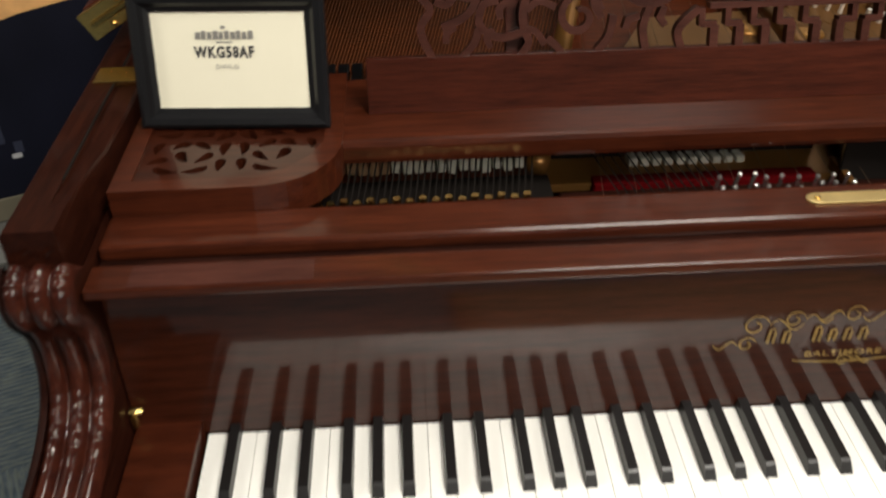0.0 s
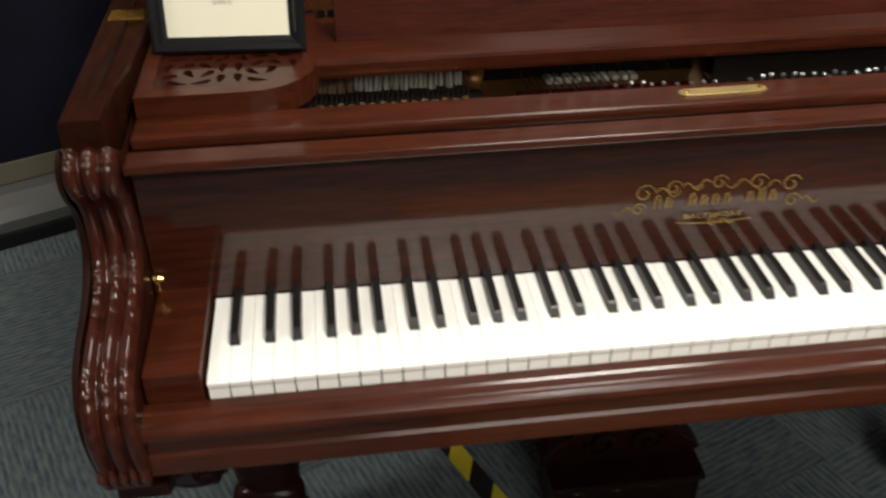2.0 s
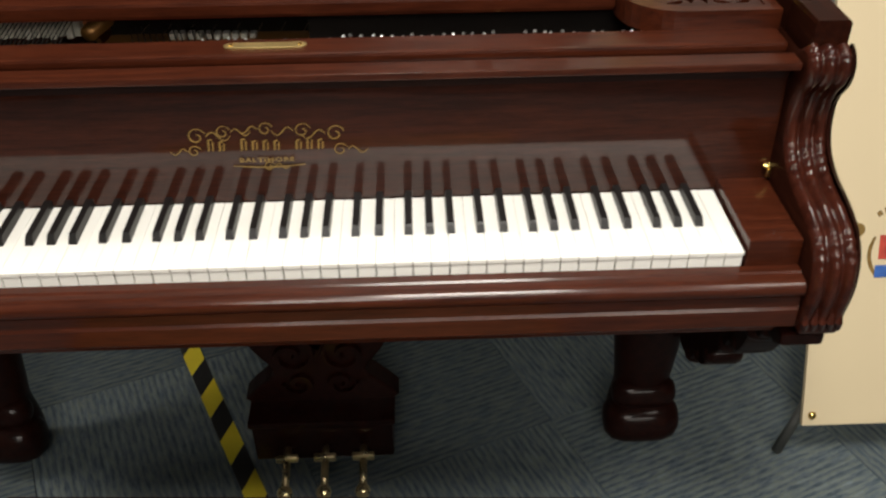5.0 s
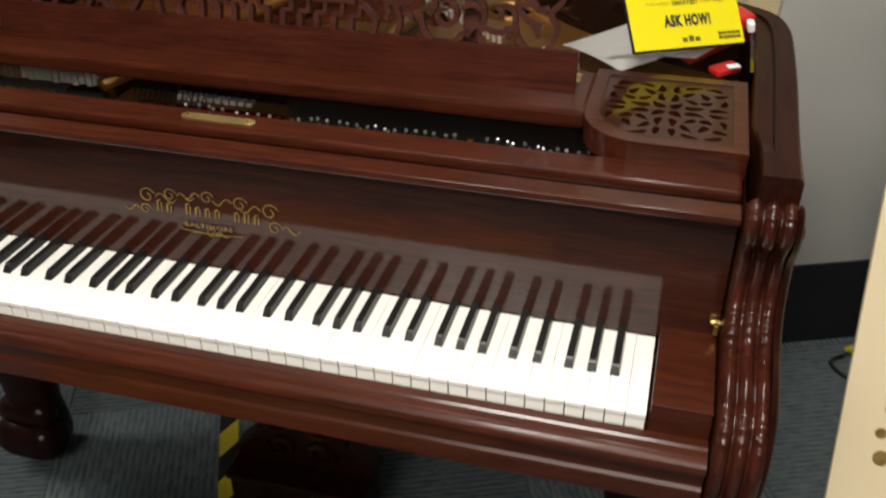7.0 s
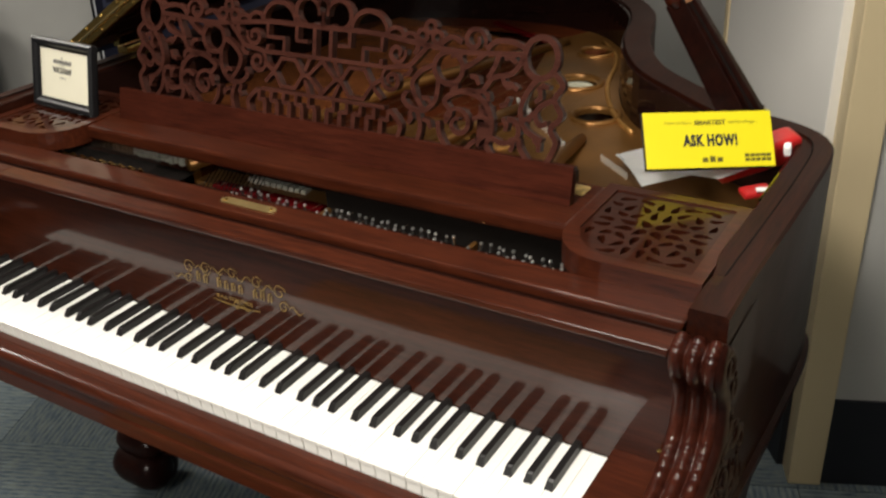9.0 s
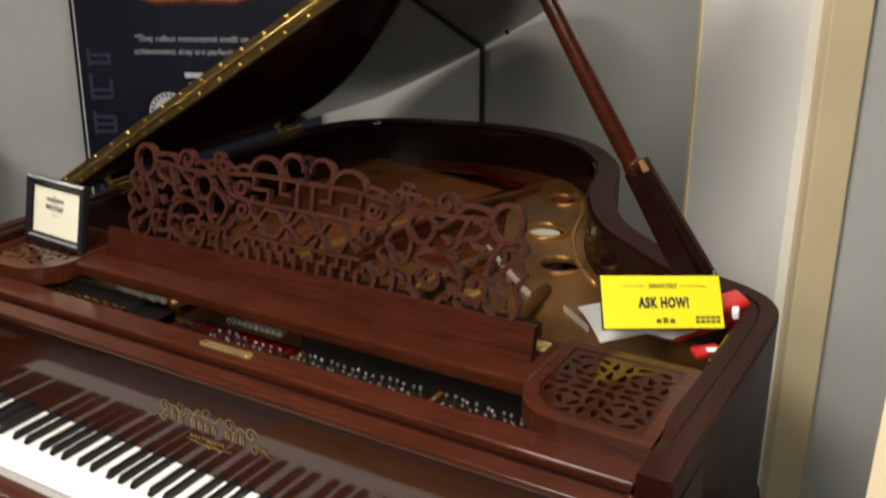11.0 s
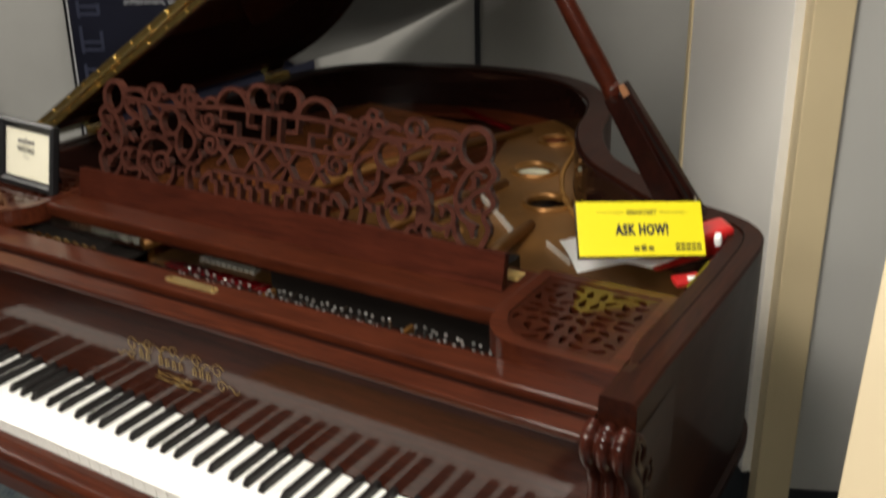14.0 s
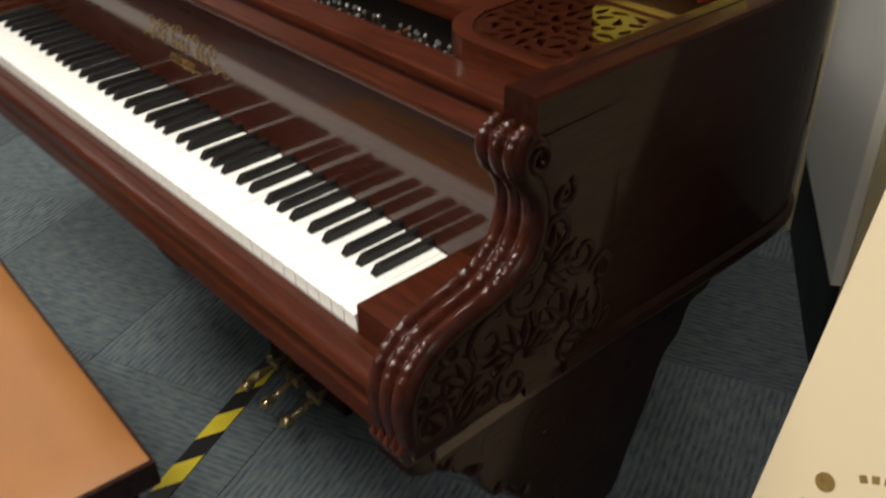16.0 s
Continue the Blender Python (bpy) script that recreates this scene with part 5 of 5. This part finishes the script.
for k, (org, uu, vv) in enumerate((((1.006, 0.698, 0.908), (0.115, -0.185, 0.035), (0.125, 0.075, 0.028)), ((1.092, 0.560, 0.944), (0.135, -0.020, 0.024), (0.050, 0.090, 0.0)))):
    g = bmesh.new()
    n = 8
    org, uu, vv = Vector(org), Vector(uu), Vector(vv)
    vs = [[g.verts.new(org + uu * (i / n) + vv * (j / n) + Vector((0, 0, 0.005 * math.sin(3 * i / n + k) + 0.004 * (j / n) ** 2))) for i in range(n + 1)] for j in range(n + 1)]
    for j in range(n):
        for i in range(n):
            g.faces.new((vs[j][i], vs[j][i + 1], vs[j + 1][i + 1], vs[j + 1][i]))
    bmesh.ops.solidify(g, geom=g.faces[:], thickness=0.0006)
    part("sheet", g, PAPER, pp, smooth=True)

# bench
bn = thing("piano_bench", "long piano bench with tan padded top and dark wooden frame", "bench", m=pose(0.652, -0.172, 0, 0, 0, -2.6))
BX0, BX1, BY0, BY1 = -0.371, 0.373, -0.36, 0.0
part("top_frame", box(BX0 - 0.006, BX1 + 0.006, BY0 - 0.006, BY1 + 0.006, 0.452, 0.492, 0.003), DARK_WOOD, bn, "dark wooden frame of the seat")
g = bmesh.new()
n = 14
vs = []
for j in range(n + 1):
    for i in range(n * 2 + 1):
        u, v = i / (2 * n), j / n
        e = min(u * 2.1, (1 - u) * 2.1, v, 1 - v)
        h = 0.493 + 0.009 * min(1, e / 0.06) ** 0.5 + 0.004 * math.sin(math.pi * u) * math.sin(math.pi * v)
        vs.append(g.verts.new((BX0 + u * (BX1 - BX0), BY0 + v * (BY1 - BY0), h)))
for j in range(n):
    for i in range(2 * n):
        a = j * (2 * n + 1) + i
        g.faces.new((vs[a], vs[a + 1], vs[a + 2 * n + 2], vs[a + 2 * n + 1]))
part("seat_pad", g, LEATHER, bn, "tan vinyl padded seat", True)
part("apron", box(BX0 + 0.03, BX1 - 0.03, BY0 + 0.03, BY1 - 0.03, 0.36, 0.452, 0.004), DARK_WOOD, bn)
for x in (BX0 + 0.045, BX1 - 0.045):
    for y in (BY0 + 0.045, BY1 - 0.045):
        part("leg", lathe([(0.016, 0.0), (0.02, 0.02), (0.017, 0.06), (0.026, 0.25), (0.03, 0.34), (0.03, 0.452)], x, y, 14), MAHOG_CARVED, bn, smooth=True)

# hazard tape over the floor, one piece for each stripe pair
tp = thing("hazard_tape", "yellow and black striped hazard tape stuck on the carpet", "tape")
a0, a1 = Vector((0.199, 0.835)), Vector((0.660, -0.135))
dt = (a1 - a0).normalized()
nt_ = Vector((-dt.y, dt.x)) * 0.0205
L = (a1 - a0).length
k, s = 1, -0.0395
while s < L:
    e = min(L, s + 0.0725)
    sk = -0.022
    pts = [a0 + dt * (s - sk) - nt_, a0 + dt * (e - sk) - nt_, a0 + dt * (e + sk) + nt_, a0 + dt * (s + sk) + nt_]
    part("stripe", prism([(p.x, p.y) for p in pts], 0.0012, 0.0034, "z"), TAPE_Y if k % 2 == 0 else TAPE_K, tp, "yellow stripe" if k % 2 == 0 else "black stripe")
    k, s = k + 1, e

# roll-up banner by the back wall
BN = pose(-0.742, 1.503, 0, -4, 0, TURN)
UPRIGHT = pose(0, 0, 0, 4)
ban = thing("rollup_banner", "tall navy roll-up display banner with a theatre picture by the wall", "banner", m=BN)
part("panel", box(-0.432, 0.432, 0.0, 0.004, 0.185, 2.05, 0.0), NAVY, ban, "dark navy printed banner sheet")
part("edge_strip", box(-0.4405, -0.4325, -0.004, 0.006, 0.185, 2.05, 0.001), BLACK_SATIN, ban)
part("edge_line", box(-0.4295, -0.4245, -0.0022, -0.0004, 0.2, 2.05), GREY_TYPE, ban, "thin pale line along the edge")
cas = [(-0.09, 0.045), (-0.09, 0.075), (-0.075, 0.105), (-0.04, 0.128), (-0.006, 0.135), (0.04, 0.128), (0.08, 0.10), (0.09, 0.07), (0.09, 0.045)]
part("cassette", prism(cas, -0.44, 0.44, "x"), ALU, ban, "rounded aluminium base cassette").matrix_basis = UPRIGHT
part("clamp_strip", box(-0.436, 0.436, -0.008, 0.009, 0.1352, 0.192, 0.002), BEIGE, ban, "beige strip above the base")
part("foot", box(-0.44, 0.44, -0.10, 0.10, 0.0, 0.0448, 0.006), BLACK_SATIN, ban, "glossy black foot").matrix_basis = UPRIGHT
part("top_bar", box(-0.436, 0.436, -0.008, 0.010, 2.04, 2.075, 0.004), ALU, ban)
part("pole", tube([(0, 0.06, 0.04), (0, 0.03, 2.04)], 0.010, 10), ALU, ban)


def crescent(z_end_top, z_mid_top, z_end_bot, z_mid_bot, y, n=28, u0=-0.424, u1=0.432):
    b = bmesh.new()
    uv = b.loops.layers.uv.new("print")
    rows = []
    for i in range(n + 1):
        t = i / n
        q = (2 * t - 1) ** 2
        u = u0 + (u1 - u0) * t
        rows.append([b.verts.new((u, y, z_mid_bot + (z_end_bot - z_mid_bot) * q)), b.verts.new((u, y, z_mid_top + (z_end_top - z_mid_top) * q))])
    for i, (r0, r1) in enumerate(zip(rows, rows[1:])):
        f = b.faces.new((r0[0], r1[0], r1[1], r0[1]))
        for lp, co in zip(f.loops, ((i, 0), (i + 1, 0), (i + 1, 1), (i, 1))):
            lp[uv].uv = (co[0] / n, co[1])
    return b


LAMPS = ((-0.268, 1.388), (-0.118, 1.340), (0.129, 1.342), (0.272, 1.390))


def math_node(nt, op, a, b):
    m = nt.nodes.new("ShaderNodeMath")
    m.operation = op
    for k, v in ((0, a), (1, b)):
        if isinstance(v, (int, float)):
            m.inputs[k].default_value = v
        else:
            nt.links.new(v, m.inputs[k])
    return m.outputs[0]


def theatre_print():
    """A lit curved gallery with arches, printed dark towards its edges."""
    m, nt, p = nodes_of("theatre_print")
    co = nt.nodes.new("ShaderNodeUVMap")
    co.uv_map = "print"
    sep = nt.nodes.new("ShaderNodeSeparateXYZ")
    nt.links.new(co.outputs[0], sep.inputs[0])
    u, v = sep.outputs[0], sep.outputs[1]
    rise = ramp(nt, v, [(0.03, (0, 0, 0)), (0.22, (1, 1, 1)), (0.50, (0.55, 0.55, 0.55)), (0.95, (0.0, 0.0, 0.0))])
    ends = ramp(nt, u, [(0.0, (0.12, 0.12, 0.12)), (0.18, (0.9, 0.9, 0.9)), (0.82, (0.9, 0.9, 0.9)), (1.0, (0.10, 0.10, 0.10))])
    arch = math_node(nt, "ABSOLUTE", math_node(nt, "SINE", math_node(nt, "MULTIPLY", u, 8 * math.pi), 0), 0)
    arch = math_node(nt, "ADD", math_node(nt, "MULTIPLY", arch, 0.5), 0.5)
    total = math_node(nt, "MULTIPLY", math_node(nt, "MULTIPLY", rise.outputs[0], ends.outputs[0]), arch)
    mp = tex_coord(nt, (1, 1, 1))
    n = noise_tex(nt, tex_coord(nt, (70, 1, 16)), 1.0, 4.0)
    total = math_node(nt, "MULTIPLY", total, math_node(nt, "ADD", math_node(nt, "MULTIPLY", n.outputs["Fac"], 0.9), 0.35))
    for x, z in LAMPS:
        d = nt.nodes.new("ShaderNodeVectorMath")
        d.operation = "DISTANCE"
        d.inputs[1].default_value = (x, 0, z)
        nt.links.new(mp.outputs[0], d.inputs[0])
        r = nt.nodes.new("ShaderNodeMapRange")
        r.inputs["From Min"].default_value, r.inputs["From Max"].default_value = 0.0, 0.075
        r.inputs["To Min"].default_value, r.inputs["To Max"].default_value = 0.5, 0.0
        nt.links.new(d.outputs["Value"], r.inputs["Value"])
        total = math_node(nt, "ADD", total, r.outputs[0])
    c = ramp(nt, total, [(0.04, (0.0045, 0.005, 0.012)), (0.24, (0.07, 0.018, 0.010)), (0.55, (0.34, 0.11, 0.025)), (0.95, (0.85, 0.50, 0.18))])
    nt.links.new(c.outputs[0], p.inputs["Base Color"])
    p.inputs["Roughness"].default_value = 0.45
    p.inputs["Specular IOR Level"].default_value = 0.2
    return m


THEATRE = theatre_print()
part("picture", crescent(1.590, 1.490, 1.338, 1.268, -0.0005), THEATRE, ban, "amber-lit theatre interior picture")
for k in range(8):
    u = -0.325 + 0.093 * k
    q = (u / 0.43) ** 2
    b = bmesh.new()
    top = 1.362 + 0.075 * q
    ribbon([(u - 0.030, top - 0.055)] + [(u + 0.030 * math.cos(a), top + 0.042 * math.sin(a)) for a in [math.pi - math.pi * j / 10 for j in range(11)]] + [(u + 0.030, top - 0.055)], 0.005, -0.0004, b, Matrix.Translation((0, -0.0008, 0)), False)
    part("picture_arch", b, BROWN_PRINT, ban)
for u, z in ((-0.268, 1.378), (-0.118, 1.330), (0.129, 1.332), (0.272, 1.380)):
    b = bmesh.new()
    vs = [b.verts.new((u + rr * math.cos(a), -0.0018, z + 0.012 + rr * 1.5 * math.sin(a))) for a, rr in [(2 * math.pi * k / 14, 0.011 + 0.003 * (k % 2)) for k in range(14)]]
    b.faces.new(vs)
    part("picture_light", b, GLOW_PRINT, ban)
    b = bmesh.new()
    for k in range(5):
        flat_bar(u - 0.022 + 0.010 * k, u - 0.016 + 0.010 * k, z - 0.030 + 0.004 * abs(k - 2), z - 0.004, -0.0021, b, 0.0003)
    part("picture_chandelier", b, BROWN_PRINT, ban)
writing("slogan", "Exceptional. Elegant. Extraordinary.", 0.66, 0.040, WHITE_TYPE, ban, pose(0.0185, -0.0012, 1.637))
u = -0.180
for k, (w, h) in enumerate(((0.045, 0.046), (0.038, 0.03), (0.012, 0.008), (0.034, 0.046), (0.026, 0.03), (0.026, 0.03), (0.026, 0.046), (0.024, 0.03), (0.036, 0.046), (0.034, 0.046), (0.024, 0.03), (0.008, 0.008))):
    part("heading_block", flat_bar(u, u + w * 0.72, 1.724, 1.724 + h, -0.0012, None, 0.0004), WHITE_TYPE, ban, "white block of the maker's heading")
    u += w
part("heading_line", flat_bar(-0.06, 0.05, 1.702, 1.710, -0.0012, None, 0.0004), WHITE_TYPE, ban)
writing("quotation", "\u201cThey reflect monumental credit on American", 0.52, 0.028, GREY_TYPE, ban, pose(0.0455, -0.0012, 1.167))
writing("quotation", "achievement; they are perfection\u201d", 0.39, 0.026, GREY_TYPE, ban, pose(-0.024, -0.0012, 1.124))
b = bmesh.new()
for k in range(4):
    flat_bar(-0.045 + 0.085 * k, 0.02 + 0.085 * k, 1.038, 1.056, -0.0012, b, 0.0004)
    if k < 3:
        flat_bar(-0.03 + 0.085 * k, 0.035 + 0.085 * k, 1.004, 1.022, -0.0012, b, 0.0004)
part("signature_blocks", b, GREY_TYPE, ban, "two grey lines of print drawn as blocks")
for k, (h, bars) in enumerate(((0.050, 2), (0.050, 2), (0.075, 3), (0.085, 2), (0.050, 2))):
    z = 0.60 + 0.120 * k
    b = bmesh.new()
    for j in range(bars):
        flat_bar(-0.385, -0.315, z + 0.026 * j, z + 0.026 * j + 0.011, -0.0008, b, 0.0004)
    flat_bar(-0.396, -0.384, z - 0.006, z + h, -0.0008, b, 0.0004)
    flat_bar(-0.322, -0.310, z + 0.004, z + h * 0.8, -0.0008, b, 0.0004)
    part("letter_shape", b, NAVY_TYPE, ban, "dim blue upright letter shape")
md = bmesh.new()
vs = [md.verts.new((-0.109 + 0.076 * math.cos(2 * math.pi * k / 32), -0.0012, 0.911 + 0.076 * math.sin(2 * math.pi * k / 32))) for k in range(32)]
md.faces.new(vs)
part("medallion", md, GREY_TYPE, ban, "round grey and cream seal")
md = bmesh.new()
for k in range(26):
    a = 2 * math.pi * k / 26
    ribbon([(-0.109 + r_ * math.cos(a), 0.911 + r_ * math.sin(a)) for r_ in (0.061, 0.071)], 0.009, -0.0004, md, Matrix.Translation((0, -0.0016, 0)), False)
part("medallion_ring", md, NAVY_TYPE, ban)
part("medallion_centre", flat_bar(-0.147, -0.072, 0.882, 0.945, -0.0016), GLOW_PRINT, ban, "cream square in the seal")
b = bmesh.new()
ribbon([(-0.10, 0.600), (0.0, 0.628), (0.10, 0.650), (0.24, 0.665)], 0.045, -0.0005, b, Matrix.Translation((0, -0.0008, 0)), False)
part("lower_picture", b, SEPIA, ban, "pale amber stripe of a printed piano")
b = bmesh.new()
for u, z0, z1, w in ((-0.02, 0.33, 0.45, 0.014), (-0.07, 0.34, 0.50, 0.008), (-0.10, 0.32, 0.42, 0.010), (0.01, 0.30, 0.33, 0.02)):
    flat_bar(u, u + w, z0, z1, -0.0012, b, 0.0004)
part("lower_print", b, NAVY_TYPE, ban)
part("lower_spot", flat_bar(0.0, 0.022, 0.288, 0.30, -0.0014), GREY_TYPE, ban)

# black bin and a framed print left of the banner
cb = thing("waste_bin", "tall black cylindrical bin standing by the wall", "bin", m=pose(-1.57, 1.04, 0))
part("body", lathe([(0.155, 0.0), (0.16, 0.01), (0.17, 0.80), (0.172, 0.845), (0.165, 0.858), (0.155, 0.85), (0.15, 0.80)], 0, 0, 32), BLACK_SATIN, cb, smooth=True)
part("lid_rim", ring(0, 0, 0.15, 0.176, 0.835, 0.856), BLACK_SATIN, cb, "raised rim", True)
wp = thing("wall_print", "sepia print with a white border on the grey wall", "picture", m=pose(-1.432, 1.345, -0.033, 0, 0, TURN))
part("sheet", box(-0.62, 0.0, -0.006, -0.0015, 1.476, 1.93, 0.0), PAPER, wp, "white border")
part("image", box(-0.585, -0.034, -0.0075, -0.0062, 1.512, 1.895), SEPIA, wp, "sepia picture")
b = bmesh.new()
for k in range(5):
    flat_bar(-0.55 + 0.1 * k, -0.50 + 0.1 * k, 1.55, 1.60 + 0.03 * (k % 3), -0.0077, b, 0.0004)
flat_bar(-0.585, -0.034, 1.53, 1.545, -0.0077, b, 0.0004)
part("image_shapes", b, BROWN_PRINT, wp)

# leaning cream sign board beside the piano
SB = pose(1.533, 0.2723, 0.112, -21.2, 0, 0)
sb = thing("sign_board", "large cream sign board leaning back on slanted metal legs", "sign", m=SB)
part("board", box(0.0, 0.62, 0.0, 0.012, 0.0, 1.02, 0.002), BOARD, sb, "smooth cream board")
for x in (0.018, 0.60):
    part("bolt", lathe([(0.008, 0), (0.008, 0.003), (0.004, 0.006)], 0, 0, 12), BRASS, sb, "brass bolt", True).matrix_basis = pose(x, 0, 0.022, 90, 0, 0)
b = bmesh.new()
inv = SB.inverted()
tube([inv @ Vector((1.515, 0.304, 0.010)), inv @ Vector((1.541, 0.302, 0.126)), inv @ Vector((1.60, 0.37, 0.29))], 0.010, 10, b)
part("leg", b, ALU, sb, "grey metal leg", True)
b = bmesh.new()
tube([inv @ Vector((2.18, 0.304, 0.010)), inv @ Vector((2.14, 0.302, 0.126)), inv @ Vector((2.08, 0.37, 0.29))], 0.010, 10, b)
part("leg", b, ALU, sb, "grey metal leg", True)


def disc(cx, cz, r_, mat, label=""):
    b = bmesh.new()
    b.faces.new([b.verts.new((cx + r_ * math.cos(2 * math.pi * k / 20), -0.001, cz + r_ * math.sin(2 * math.pi * k / 20))) for k in range(20)])
    part("emblem_spot", b, mat, sb, label)


BRONZE_P = plain("brown_emblem_print", (0.20, 0.12, 0.03), 0.5, vary=0.45, scale=60, bumpy=0)
RED_P = plain("red_emblem_print", (0.45, 0.06, 0.04), 0.5, vary=0.3, scale=40, bumpy=0)
BLUE_P = plain("blue_emblem_print", (0.04, 0.12, 0.40), 0.5, vary=0.3, scale=40, bumpy=0)
EX, EZ = 0.160, 0.339
for a, rr in ((2.65, 0.0125), (3.1, 0.009), (3.53, 0.013)):
    disc(EX + 0.098 * math.cos(a), EZ + 0.098 * math.sin(a), rr, BRONZE_P, "brown round printed spot")
b = bmesh.new()
for k in range(15):
    a = 2.2 - 0.16 * k
    ribbon([(EX + 0.090 * math.cos(a), EZ + 0.090 * math.sin(a)), (EX + 0.090 * math.cos(a - 0.1), EZ + 0.090 * math.sin(a - 0.1))], 0.010, -0.0006, b, None, False)
ribbon([(EX + 0.062 * math.cos(2.6 + 0.12 * k), EZ + 0.062 * math.sin(2.6 + 0.12 * k)) for k in range(12)], 0.008, -0.0006, b)
part("emblem_ring", b, BRONZE_P, sb, "brown ring of small printed marks")
for k in range(3):
    part("emblem_block", flat_bar(EX - 0.045 + 0.032 * k, EX - 0.022 + 0.032 * k, EZ - 0.01, EZ + 0.035, -0.001), RED_P, sb)
    part("emblem_block", flat_bar(EX - 0.05 + 0.034 * k, EX - 0.022 + 0.034 * k, EZ - 0.045, EZ - 0.022, -0.001), BLUE_P, sb)

# cord with a yellow plug by the right wall
cd = thing("extension_cord", "black power cord with a yellow plug on the carpet", "cord")
part("cord", tube([(p.x, p.y, 0.006) for p in smooth_path([(1.70, 1.17), (1.665, 1.13), (1.70, 1.08), (1.78, 1.03), (1.90, 0.99), (2.1, 1.0)], 5)], 0.005, 8), CABLE, cd, smooth=True)
part("plug", tube([(1.70, 1.175, 0.018), (1.745, 1.185, 0.026), (1.785, 1.19, 0.030), (1.83, 1.20, 0.022)], [0.006, 0.018, 0.024, 0.012], 10), TAPE_Y, cd, "yellow plug", True)

# ---- carpet tiles ----
TILE = 0.5
b = box(0.001, TILE - 0.001, 0.001, TILE - 0.001, -0.006, 0.0, 0.0)
tile_me = mesh_of("carpet_tile", b, CARPET)
CARPET_AT = ROOM @ Matrix.Translation((0.02, -0.02, 0))
inv_floor = FLOOR.matrix_world.inverted()
for i in range(-7, 4):
    for j in range(-6, 3):
        m = CARPET_AT @ Matrix.Translation((i * TILE, j * TILE, 0))
        if (i + j) % 2:
            m = m @ Matrix.Translation((TILE, 0, 0)) @ pose(0, 0, 0, 0, 0, 90)
        c = m @ Vector((TILE / 2, TILE / 2, 0))
        if (ROOM.inverted() @ c).y > 1.29:
            continue
        placed("carpet_tile", tile_me, FLOOR, inv_floor @ m)
